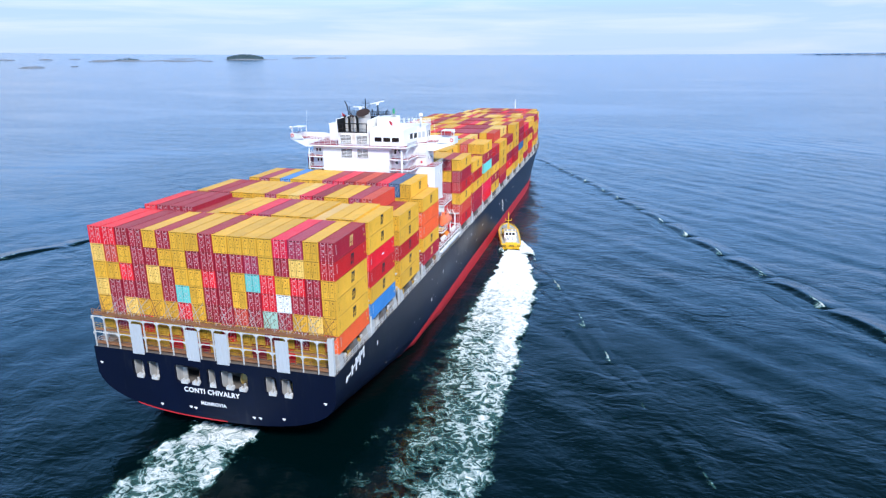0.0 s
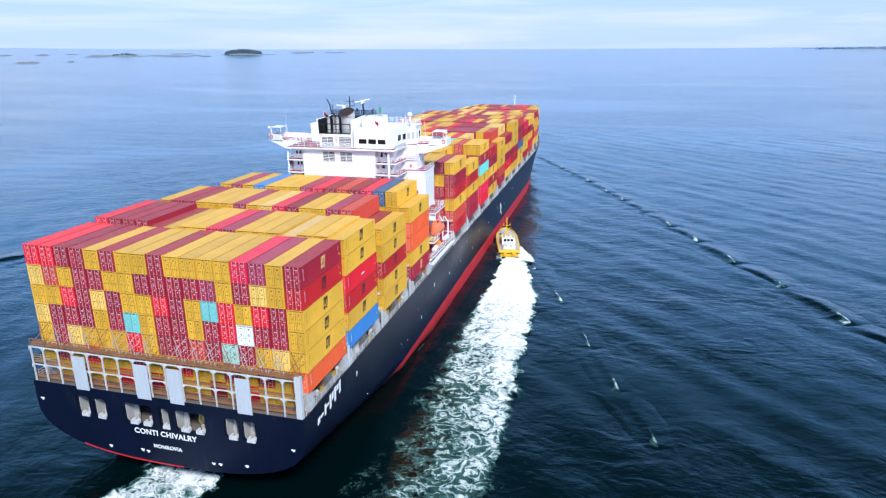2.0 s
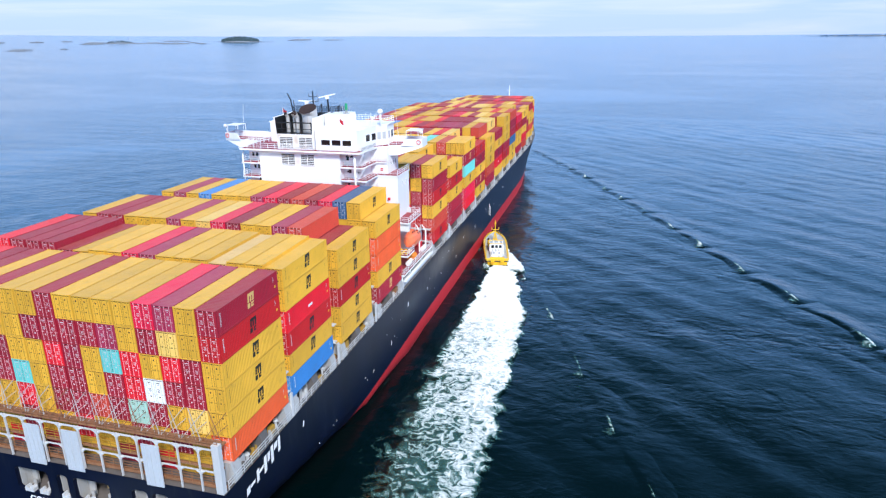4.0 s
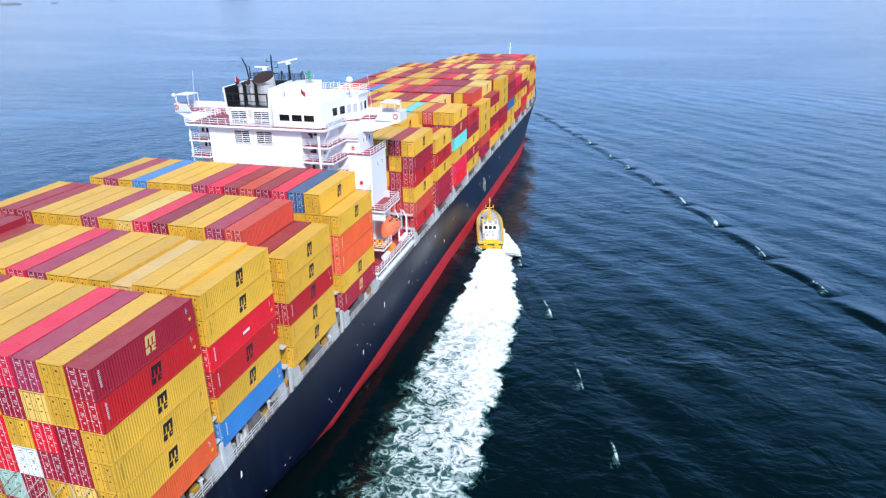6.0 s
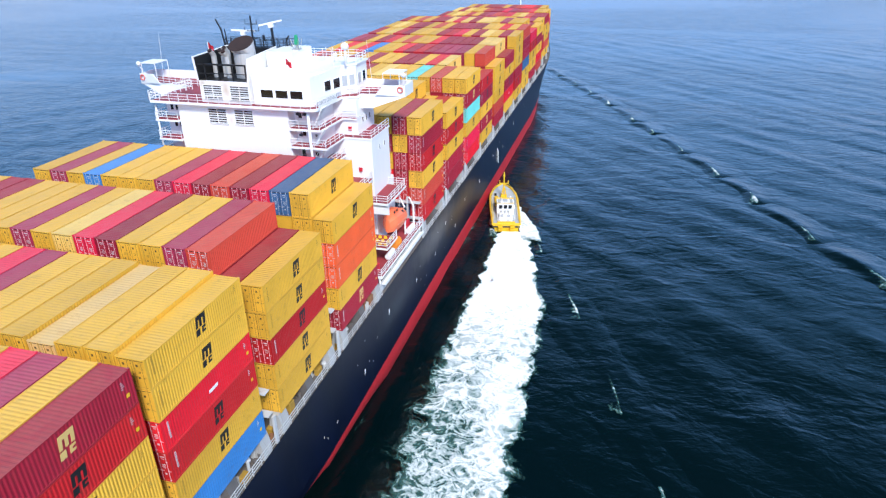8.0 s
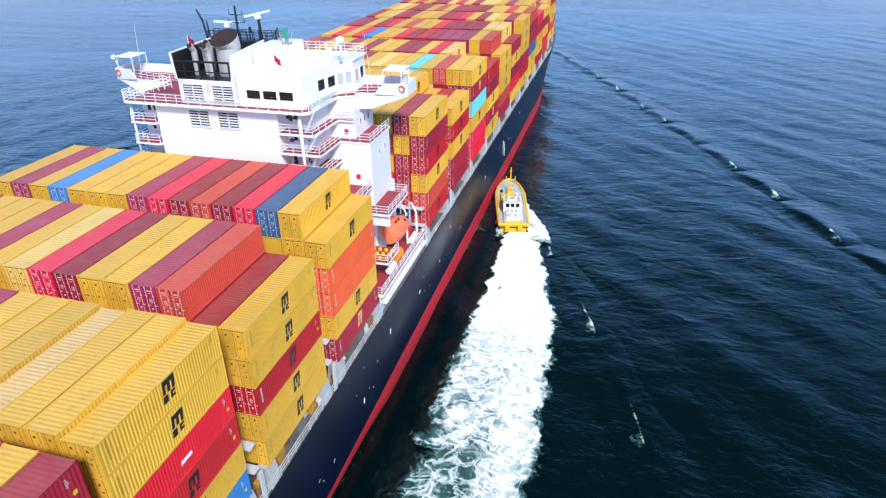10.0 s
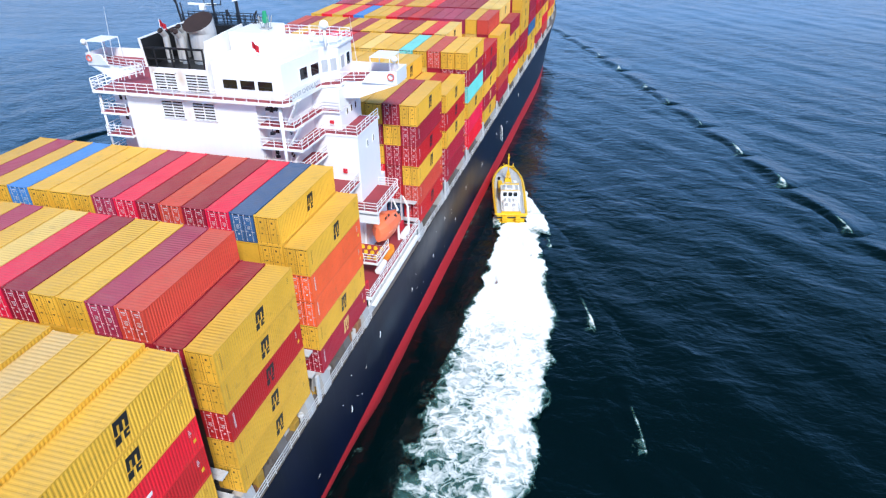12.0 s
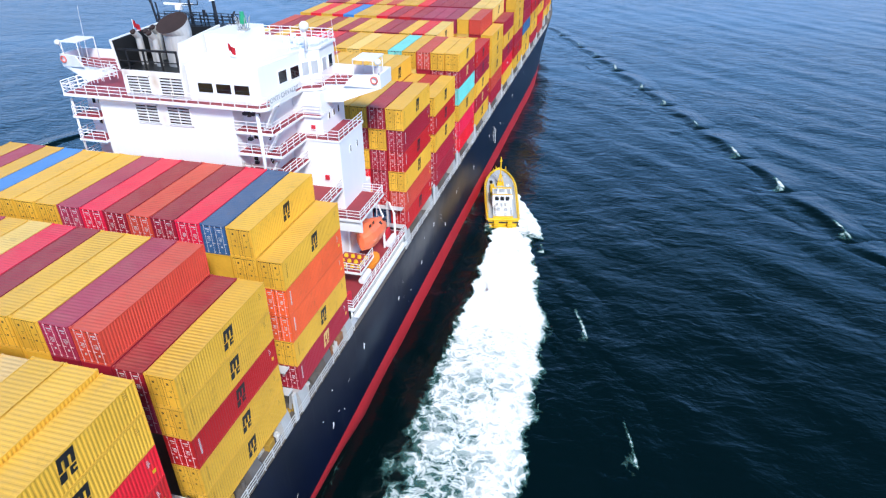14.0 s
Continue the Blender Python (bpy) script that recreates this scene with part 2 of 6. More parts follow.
def water_material(name, foam=False):
    """Dark sea water with ripples that stay with the sea; with foam, lace and froth by the mesh's own density values."""
    m = bpy.data.materials.new(name)
    m.use_nodes = True
    nodes, links = m.node_tree.nodes, m.node_tree.links
    p = nodes["Principled BSDF"]
    p.inputs["Base Color"].default_value = (0.0003, 0.0044, 0.0048, 1)
    p.inputs["Roughness"].default_value = 0.12
    p.inputs["IOR"].default_value = 1.33
    p.inputs["Specular IOR Level"].default_value = 0.5
    geo = nodes.new("ShaderNodeNewGeometry")
    heights = []
    for scale, weight, stretch, detail in ((0.055, 2.0, (0.8, 1.0, 1), 3), (0.19, 1.75, (0.8, 1.15, 1), 5), (0.55, 0.60, (0.8, 1.2, 1), 5), (1.9, 0.13, (0.8, 1.2, 1), 3)):
        mp = nodes.new("ShaderNodeMapping")
        mp.inputs["Scale"].default_value = stretch
        mp.inputs["Rotation"].default_value = (0, 0, 0.5 * len(heights) - 0.3)
        links.new(geo.outputs["Position"], mp.inputs["Vector"])
        n = nodes.new("ShaderNodeTexNoise")
        n.inputs["Scale"].default_value, n.inputs["Detail"].default_value, n.inputs["Distortion"].default_value = scale, detail, 0.6
        links.new(mp.outputs["Vector"], n.inputs["Vector"])
        s = nodes.new("ShaderNodeMath")
        s.operation = "MULTIPLY_ADD"
        s.inputs[1].default_value = weight
        links.new(n.outputs["Fac"], s.inputs[0])
        if heights:
            links.new(heights[-1], s.inputs[2])
        else:
            s.inputs[2].default_value = 0
        heights.append(s.outputs[0])
    bump = nodes.new("ShaderNodeBump")
    bump.inputs["Strength"].default_value, bump.inputs["Distance"].default_value = 0.6, 0.40
    links.new(heights[-1], bump.inputs["Height"])
    slick = nodes.new("ShaderNodeTexNoise")  # smoother and rougher fields of water
    slick.inputs["Scale"].default_value, slick.inputs["Detail"].default_value, slick.inputs["Distortion"].default_value = 0.006, 4, 1.0
    mps = nodes.new("ShaderNodeMapping")
    mps.inputs["Scale"].default_value = (0.5, 1.4, 1)
    links.new(geo.outputs["Position"], mps.inputs["Vector"])
    links.new(mps.outputs["Vector"], slick.inputs["Vector"])
    calm = nodes.new("ShaderNodeMapRange")
    for k, v in (("From Min", 0.36), ("From Max", 0.56), ("To Min", 0.12), ("To Max", 0.58)):
        calm.inputs[k].default_value = v
    links.new(slick.outputs["Fac"], calm.inputs["Value"])
    links.new(calm.outputs["Result"], bump.inputs["Strength"])
    links.new(bump.outputs["Normal"], p.inputs["Normal"])
    if not foam:
        return m
    dens = nodes.new("ShaderNodeAttribute")
    dens.attribute_name = "froth_amount"
    lace = nodes.new("ShaderNodeTexNoise")
    lace.inputs["Scale"].default_value, lace.inputs["Detail"].default_value, lace.inputs["Roughness"].default_value, lace.inputs["Distortion"].default_value = 0.5, 11, 0.74, 1.0
    mp = nodes.new("ShaderNodeMapping")
    mp.inputs["Scale"].default_value = (0.95, 1.0, 1)
    links.new(geo.outputs["Position"], mp.inputs["Vector"])
    links.new(mp.outputs["Vector"], lace.inputs["Vector"])
    vor = nodes.new("ShaderNodeTexNoise")
    for k, v in (("Scale", 0.42), ("Detail", 5.0), ("Roughness", 0.55), ("Distortion", 1.3)):
        vor.inputs[k].default_value = v
    warp = nodes.new("ShaderNodeVectorMath")
    warp.operation = "MULTIPLY_ADD"
    warp.inputs[1].default_value = (1.4, 1.4, 0)
    links.new(lace.outputs["Color"], warp.inputs[0])
    links.new(mp.outputs["Vector"], warp.inputs[2])
    links.new(warp.outputs[0], vor.inputs["Vector"])
    web = nodes.new("ShaderNodeMapRange")
    web.inputs["From Min"].default_value, web.inputs["From Max"].default_value = 0.0, 0.085
    web.inputs["To Min"].default_value, web.inputs["To Max"].default_value = 0.30, 0.0
    away = nodes.new("ShaderNodeMath")
    away.operation, away.inputs[1].default_value = "SUBTRACT", 0.5
    near = nodes.new("ShaderNodeMath")
    near.operation = "ABSOLUTE"
    links.new(vor.outputs["Fac"], away.inputs[0])
    links.new(away.outputs[0], near.inputs[0])
    links.new(near.outputs[0], web.inputs["Value"])
    tot = nodes.new("ShaderNodeMath")
    tot.operation = "ADD"
    links.new(lace.outputs["Fac"], tot.inputs[0])
    links.new(web.outputs["Result"], tot.inputs[1])
    tot2 = nodes.new("ShaderNodeMath")
    tot2.operation = "ADD"
    links.new(tot.outputs[0], tot2.inputs[0])
    links.new(dens.outputs["Fac"], tot2.inputs[1])
    froth = nodes.new("ShaderNodeMapRange")
    froth.inputs["From Min"].default_value, froth.inputs["From Max"].default_value = 1.0, 1.36
    links.new(tot2.outputs[0], froth.inputs["Value"])
    milk = nodes.new("ShaderNodeMapRange")
    milk.inputs["From Min"].default_value, milk.inputs["From Max"].default_value = 0.72, 1.15
    milk.inputs["To Max"].default_value = 0.75
    links.new(tot2.outputs[0], milk.inputs["Value"])
    white = nodes.new("ShaderNodeBsdfPrincipled")
    white.inputs["Base Color"].default_value = (0.90, 0.92, 0.92, 1)
    white.inputs["Roughness"].default_value = 0.8
    b2 = nodes.new("ShaderNodeBump")
    b2.inputs["Strength"].default_value, b2.inputs["Distance"].default_value = 0.30, 0.4
    links.new(tot.outputs[0], b2.inputs["Height"])
    links.new(b2.outputs["Normal"], white.inputs["Normal"])
    aer = nodes.new("ShaderNodeBsdfPrincipled")
    aer.inputs["Base Color"].default_value = (0.12, 0.27, 0.24, 1)
    aer.inputs["Roughness"].default_value = 0.45
    aer.inputs["Specular IOR Level"].default_value = 0.06
    aer.inputs["IOR"].default_value = 1.33
    links.new(bump.outputs["Normal"], aer.inputs["Normal"])
    clear = nodes.new("ShaderNodeBsdfTransparent")
    mix1, mix2 = nodes.new("ShaderNodeMixShader"), nodes.new("ShaderNodeMixShader")
    links.new(milk.outputs["Result"], mix1.inputs["Fac"])
    links.new(clear.outputs[0], mix1.inputs[1])
    links.new(aer.outputs[0], mix1.inputs[2])
    links.new(froth.outputs["Result"], mix2.inputs["Fac"])
    links.new(mix1.outputs[0], mix2.inputs[1])
    links.new(white.outputs[0], mix2.inputs[2])
    links.new(mix2.outputs[0], nodes["Material Output"].inputs["Surface"])
    return m


WATER = water_material("sea_water")
FOAM = water_material("foam_on_water", True)


# ---------------------------------------------------------------- mesh helpers
def mesh_of(bm, mats, smooth=False, name="mesh"):
    me = bpy.data.meshes.new(name)
    bmesh.ops.recalc_face_normals(bm, faces=bm.faces)
    bm.to_mesh(me)
    bm.free()
    for m in mats if isinstance(mats, (list, tuple)) else [mats]:
        me.materials.append(m)
    if smooth:
        for poly in me.polygons:
            poly.use_smooth = True
    return me


def part(name, bm, mats, parent=None, label="", smooth=False):
    ob = new(name, bm if isinstance(bm, bpy.types.Mesh) else mesh_of(bm, mats, smooth, name))
    ob.parent = parent
    if parent is not None and parent.name == "container_ship":
        ob.matrix_basis = Matrix.Translation(SHIFT)
    if label:
        ob["label"] = label
    return ob


def box(bm, x0, x1, y0, y1, z0, z1, mi=0):
    v = [bm.verts.new(c) for c in ((x0, y0, z0), (x1, y0, z0), (x1, y1, z0), (x0, y1, z0), (x0, y0, z1), (x1, y0, z1), (x1, y1, z1), (x0, y1, z1))]
    for q in ((3, 2, 1, 0), (4, 5, 6, 7), (0, 1, 5, 4), (1, 2, 6, 5), (2, 3, 7, 6), (3, 0, 4, 7)):
        bm.faces.new([v[i] for i in q]).material_index = mi


def bar(bm, a, b, r, sides=6, r2=None, mi=0):
    """A round bar from a to b, tapering to r2."""
    a, b = Vector(a), Vector(b)
    d = (b - a).normalized()
    u = d.orthogonal().normalized()
    w = d.cross(u)
    rings = []
    for p, rr in ((a, r), (b, r if r2 is None else r2)):
        rings.append([bm.verts.new(p + rr * (math.cos(2 * math.pi * i / sides) * u + math.sin(2 * math.pi * i / sides) * w)) for i in range(sides)])
    for i in range(sides):
        j = (i + 1) % sides
        bm.faces.new((rings[0][i], rings[0][j], rings[1][j], rings[1][i])).material_index = mi
    bm.faces.new(rings[0][::-1]).material_index = mi
    bm.faces.new(rings[1]).material_index = mi


def prism(bm, outline, axis, lo, hi, mi=0):
    """Extrudes an outline of pairs along axis 0, 1 or 2 from lo to hi."""
    def at(p, q):
        c = [p[0], p[1]]
        c.insert(axis, q)
        return bm.verts.new(c)
    A, B = [at(p, lo) for p in outline], [at(p, hi) for p in outline]
    n = len(outline)
    for i in range(n):
        bm.faces.new((A[i], A[(i + 1) % n], B[(i + 1) % n], B[i])).material_index = mi
    bm.faces.new(A[::-1]).material_index = mi
    bm.faces.new(B).material_index = mi


def rails(bm, pts, height=1.1, step=1.6, r=0.035, bars=3):
    for k, (a, b) in enumerate(zip(pts[:-1], pts[1:])):
        a, b = Vector(a), Vector(b)
        n = max(1, round((b - a).length / step))
        for i in range(1 if k else 0, n + 1):
            p = a + (b - a) * i / n
            bar(bm, p, p + Vector((0, 0, height)), r, 4)
        for k in range(bars):
            up = Vector((0, 0, height * (k + 1) / bars))
            bar(bm, a + up, b + up, r, 4)


SHIFT = Vector((0, 0, 0))  # where the part of the ship now being built sits off its drawn place
MOVERS = []  # the things that sail with the ship


def thing(name, label, category, group="", at=None, mesh=None, kind=""):
    ob = tagged(new(name, mesh), label, category, group, kind)
    if at is not None:
        ob.matrix_basis = at
    MOVERS.append(ob)
    return ob


SEA = -1.9  # the water level, below the zero of the ship's heights


def ease(a, b, x):
    t = min(1.0, max(0.0, (x - a) / (b - a)))
    return t * t * (3 - 2 * t)


# ---------------------------------------------------------------- sea, one sheet to the horizon
def spread(lo, hi, step, far):
    mid = list(np.arange(lo, hi + 0.1, step))
    out, s, x = [], step, hi
    while x < far:
        s *= 1.16
        x = min(far, x + s)
        out.append(x)
    inn, s, x = [], step, lo
    while x > -far:
        s *= 1.16
        x = max(-far, x - s)
        inn.append(x)
    return np.array(inn[::-1] + mid + out)


def sea_height(x, y):
    h = 0.0 * x
    for k, (length, ang, amp) in enumerate(((34, 25, 0.06), (21, -35, 0.05), (13, 60, 0.035), (9, 5, 0.03), (6.3, -60, 0.02), (47, 80, 0.05), (14.5, 48, 0.075), (10.5, 39, 0.06), (7.6, 44, 0.035))):
        a = radians(ang)
        h = h + amp * np.sin(2 * math.pi / length * (x * math.cos(a) + y * math.sin(a)) + 1.7 * k + 0.8 * np.sin(x * 0.013 + y * 0.017 * (k - 2)))
    d = np.hypot(x - 50, y)
    return h * np.clip(1.3 - d / 900, 0, 1) + 44 * np.clip((d - 1200) / 3700, 0, None) ** 2


def grid_mesh(name, xs, ys, height, mat):
    X, Y = np.meshgrid(xs, ys)
    Z = height(X, Y)
    v = np.stack([X.ravel(), Y.ravel(), Z.ravel()], 1)
    nx, ny = len(xs), len(ys)
    i = (np.arange(ny - 1)[:, None] * nx + np.arange(nx - 1)[None]).ravel()
    f = np.stack([i, i + 1, i + 1 + nx, i + nx], 1)
    me = bpy.data.meshes.new(name)
    me.from_pydata(v.tolist(), [], f.tolist())
    me.materials.append(mat)
    me.polygons.foreach_set("use_smooth", [True] * len(me.polygons))
    return me


sea = new("water", grid_mesh("water", spread(-140, 240, 2.0, 4900), spread(-140, 420, 2.0, 4900), sea_height, WATER))
sea.location.z = SEA
tagged(sea, "calm dark blue-green sea with long low ripples", "sea", kind="structure")


# ---------------------------------------------------------------- hull
DECK = 11.7
BEAM = 21.4


def keel(y):
    return max(-6.0, 1.1 - 0.13 * (y - 0.5))


def breadth(y, z):
    zb, zt = keel(y), max(-2.5, 8.5 - 0.21 * (y - 0.5))
    z = max(z, zb)
    b = BEAM
    if z < zt:
        b *= max(0.0, 1 - ((zt - z) / (zt - zb)) ** 2.5) ** 0.4
    def taper(a, e, p):
        return max(0.0, 1 - (max(0.0, y - a) / (e - a)) ** p)
    k = min(1.0, max(0.0, (z + 2) / 15)) ** 0.9
    return b * (taper(200, 304, 1.9) * (1 - k) + taper(236, 322, 2.3) * k)


def sheer(y):
    return DECK + 4.0 * max(0.0, min(1.0, (y - 276) / 14)) + 0.02 * max(0, y - 250)


STATIONS = [0.5, 3, 6, 10, 15, 20, 26, 32, 40, 60, 90, 130, 170, 200, 212, 224, 236, 246, 256, 264, 272, 278, 284, 290, 296, 302, 308, 314, 318, 321.5]
ship = thing("container_ship", "dark navy container ship with red boot-topping and white deckhouse, heavily laden", "ship")


def hull_part(name, levels, mat):
    bm = bmesh.new()
    for s in (1, -1):
        rows = [[bm.verts.new((s * breadth(y, z), y, max(z, keel(y)))) for z in (levels(y))] for y in STATIONS]
        for a, b in zip(rows[:-1], rows[1:]):
            for i in range(len(a) - 1):
                bm.faces.new((a[i], b[i], b[i + 1], a[i + 1]))
    bmesh.ops.remove_doubles(bm, verts=bm.verts, dist=0.002)
    bmesh.ops.dissolve_degenerate(bm, edges=bm.edges, dist=0.002)
    return part(name, bm, mat, ship, smooth=True)


def boot_line(y):
    return 1.65 - 1.3 * max(0.0, min(1.0, (95 - y) / 72))


hull_part("boot_top", lambda y: [-6, -4.5, -3, -1.9, -1.4, -0.9, -0.4, 0.1, boot_line(y)], BOOT)
hull = hull_part("hull", lambda y: [boot_line(y), 2.0, 2.5, 3, 3.7, 4.6, 5.8, 7.2, 9, 10.5] + [DECK + (sheer(y) - DECK) * k for k in (0, 0.5, 1)], NAVY)

# transom with its mooring openings
HOLES = [(-14.4, -12.2), (-11.6, -9.4), (-6.5, -1.8), (-0.6, 0.9), (1.7, 6.6), (9.5, 11.6), (12.2, 14.3)]
bm = bmesh.new()
cuts = sorted(set([-21.4, -21.2, -20.8, -20.2, -19, -17.5, -15.5, 21.4, 21.2, 20.8, 20.2, 19, 17.5, 15.5, -4, 4.5] + [x for h in HOLES for x in h]))


def low(x):
    return 8.5 - 7.4 * max(0.0, 1 - abs(x / BEAM) ** 2.5) ** 0.4


for a, b in zip(cuts[:-1], cuts[1:]):
    hole = any(h[0] - 0.01 <= a and b <= h[1] + 0.01 for h in HOLES)
    za, zb = low(a), low(b)
    for lo, hi, skip in ((-9, 7.1, False), (7.1, 10.2, hole), (10.2, DECK, False)):
        pts = [(a, max(lo, za)), (b, max(lo, zb)), (b, hi), (a, hi)]
        if skip or (pts[0][1] >= hi and pts[1][1] >= hi):
            continue
        pts = [p for i, p in enumerate(pts) if p not in pts[:i]]
        if len(pts) > 2:
            bm.faces.new([bm.verts.new((x, 0.5, min(z, hi))) for x, z in pts])
for x0, x1 in HOLES:  # thickness of the plating round each opening
    for q in (((x0, 7.1), (x1, 7.1)), ((x1, 7.1), (x1, 10.2)), ((x1, 10.2), (x0, 10.2)), ((x0, 10.2), (x0, 7.1))):
        (xa, za), (xb, zb) = q
        bm.faces.new([bm.verts.new(c) for c in ((xa, 0.5, za), (xb, 0.5, zb), (xb, 1.0, zb), (xa, 1.0, za))])
for x0, x1 in HOLES:  # rounded corners
    for x, sx in ((x0, 1), (x1, -1)):
        for z, sz in ((7.1, 1), (10.2, -1)):
            prism(bm, [(x, z), (x + sx * 0.5, z), (x + sx * 0.15, z + sz * 0.15), (x, z + sz * 0.5)], 1, 0.502, 0.98)
part("transom", bm, NAVY, ship)
bm = bmesh.new()  # the red underside that just shows along the transom's foot
edge = [x * 0.75 for x in range(-19, 4)]
for a, b in zip(edge[:-1], edge[1:]):
    prism(bm, [(a, low(a)), (b, low(b)), (b, low(b) + 0.2), (a, low(a) + 0.2)], 1, 0.46, 0.49)
part("transom_boot", bm, BOOT, ship)
# mooring deck behind the openings, painted dark for the shade inside
bm = bmesh.new()
box(bm, -19, 19, 0.6, 9, 6.3, 6.5)
box(bm, -19, 19, 5.8, 6.0, 6.5, 10.6)
box(bm, -19, 19, 1.0, 6.0, 10.4, 10.6)
part("mooring_deck", bm, DARKDECK, ship)
for x0, x1 in HOLES:
    w = min(0.62, (x1 - x0) * 0.36)
    for xc in ([(x0 + x1) / 2 + 0.25] if x1 - x0 < 3 else [x0 + 1.7, x1 - 0.9]):
        bm = bmesh.new()  # a squat cast frame with rounded shoulders and a roller throat
        prism(bm, [(xc - w, 7.06), (xc + w, 7.06), (xc + w, 7.55), (xc + w * 0.75, 7.75), (xc + w * 0.4, 7.75), (xc + w * 0.3, 7.4), (xc - w * 0.3, 7.4), (xc - w * 0.4, 7.75), (xc - w * 0.75, 7.75), (xc - w, 7.55)], 1, 0.36, 0.95)
        part("fairlead", bm, WHITISH, ship, "grey-white mooring fairlead")
        bm = bmesh.new()
        bar(bm, (xc - w * 0.4, 1.5, 6.45), (xc - w * 0.4, 1.5, 7.9), 0.2, 8)
        part("bollard", bm, GREY, ship)
    bm = bmesh.new()
    box(bm, x0 + 0.02, x0 + 0.09, 1.0, 2.6, 6.5, 10.2)
    box(bm, x0 + 0.09, x0 + 0.09 + min(0.8, (x1 - x0) * 0.25), 2.4, 2.6, 6.5, 8.8)
    part("bulkhead", bm, GREY, ship)
for xc, c in ((-3.0, RUST), (4.6, INKY), (6.0, RUST), (-2.2, RUST), (13.6, INKY), (-12.2, BLACK), (10.3, BLACK)):
    bm = bmesh.new()
    bar(bm, (xc - 0.9, 4.2, 7.4), (xc + 0.9, 4.2, 7.4), 0.8, 12)
    bar(bm, (xc - 1.0, 4.2, 7.4), (xc - 0.85, 4.2, 7.4), 1.1, 12)
    bar(bm, (xc + 0.85, 4.2, 7.4), (xc + 1.0, 4.2, 7.4), 1.1, 12)
    part("mooring_winch", bm, c, ship)


def lettering(text, size, m, parent, mat, name="lettering", depth=0.01, width=None):
    cu = bpy.data.curves.new(name, "FONT")
    cu.body, cu.size, cu.align_x, cu.align_y, cu.extrude = text, size, "CENTER", "CENTER", depth
    cu.offset = 0.030 * size
    cu.space_character = 1.08
    cu.materials.append(mat)
    ob = new(name, cu)
    ob.parent = parent
    ob.matrix_basis = Matrix.Translation(SHIFT) @ m
    return ob


lettering("CONTI CHIVALRY", 1.16, pose(-0.05, 0.44, 6.05, 90, 0, 0), ship, WHITE)
lettering("MONROVIA", 0.82, pose(0.05, 0.46, 3.95, 90, 0, 0), ship, WHITE)
for x, z in ((-20.3, 8.9), (-9.6, 2.75), (-4.2, 3.0), (-3.3, 2.9), (7.2, 2.7), (8.3, 2.75), (12.4, 3.2), (19.6, 6.9)):
    bm = bmesh.new()
    box(bm, x - 0.3, x + 0.25, 0.42, 0.5, z - 0.02, z + 0.12)
    box(bm, x - 0.1, x + 0.18, 0.41, 0.5, z - 0.2, z + 0.02)
    part("mark", bm, WHITE, ship)
# white hull marks on the starboard quarter
for y, z, h, w in ((4.6, 9.1, 1.0, 0.7), (5.6, 9.35, 0.5, 0.9), (6.7, 9.6, 1.7, 0.5), (7.5, 9.9, 0.5, 0.9), (8.4, 9.9, 2.2, 0.55), (9.2, 10.4, 1.2, 0.5), (10.0, 10.2, 2.3, 0.55), (10.9, 10.8, 0.9, 0.7), (11.7, 10.5, 2.0, 0.5)):
    bm = bmesh.new()
    prism(bm, [(y - w / 2, z - h / 2), (y + w / 2, z - h / 2 + 0.15), (y + w / 2 + 0.12, z + h / 2), (y - w / 2 + 0.12, z + h / 2 - 0.1)], 0, 21.3, 21.43)
    part("hull_plate", bm, WHITE, ship)
for y, z in ((18, 9.3), (52, 4.5), (75, 6.2), (86, 5.6), (93, 8.6), (108, 7.5), (122, 6.4), (137, 7.6), (150, 6.0), (166, 8.0), (62, 7.9), (100, 5.0)):
    bm = bmesh.new()
    h = random.uniform(0.4, 1.0)
    prism(bm, [(y - 0.15, z - h / 2), (y + 0.12, z - h / 2 + 0.2), (y + 0.22, z + h / 4), (y, z + h / 2)], 0, 21.36, 21.43)
    part("draught_mark", bm, WHITE, ship)

scuff_rng = random.Random(31)
for i in range(30):  # pale scrapes in the side paint
    y, z = scuff_rng.uniform(20, 190), scuff_rng.uniform(2.8, 9.5)
    h, w = scuff_rng.uniform(0.06, 0.32), scuff_rng.uniform(0.06, 0.22)
    lean = scuff_rng.uniform(-0.2, 0.3)
    bm = bmesh.new()
    prism(bm, [(y - w / 2, z - h / 2), (y + w / 2, z - h / 2 + 0.05), (y + w / 2 + lean, z + h / 2), (y - w / 4 + lean, z + h / 2 - 0.04)], 0, 21.36, 21.425)
    part("scuff", bm, WHITISH, ship)

# main deck
bm = bmesh.new()
ys = [0.6] + STATIONS[1:]
L = [bm.verts.new((-max(0.02, breadth(y, 12) - 0.08), y, sheer(y) - 0.06)) for y in ys]
R = [bm.verts.new((max(0.02, breadth(y, 12) - 0.08), y, sheer(y) - 0.06)) for y in ys]
for i in range(len(ys) - 1):
    bm.faces.new((L[i], R[i], R[i + 1], L[i + 1]))
part("main_deck", bm, DARKDECK, ship)

# hatch coaming and cargo base under the stacks
BASE, TIER, PITCH, BOXL = 14.1, 2.9, 2.5, 12.192
AFT = [3.0, 16.45, 31.7, 46.95]
FORE = [80.6, 95.35, 110.1] + [123.6 + 28.2 * (i // 2) + 14.7 * (i % 2) for i in range(11)]


def half_rows(y):
    """How many rows of containers fit on the deck at y."""
    w = breadth(y + BOXL, 12.5) - 0.1
    return max(0, min(17, int(2 * w / PITCH)))


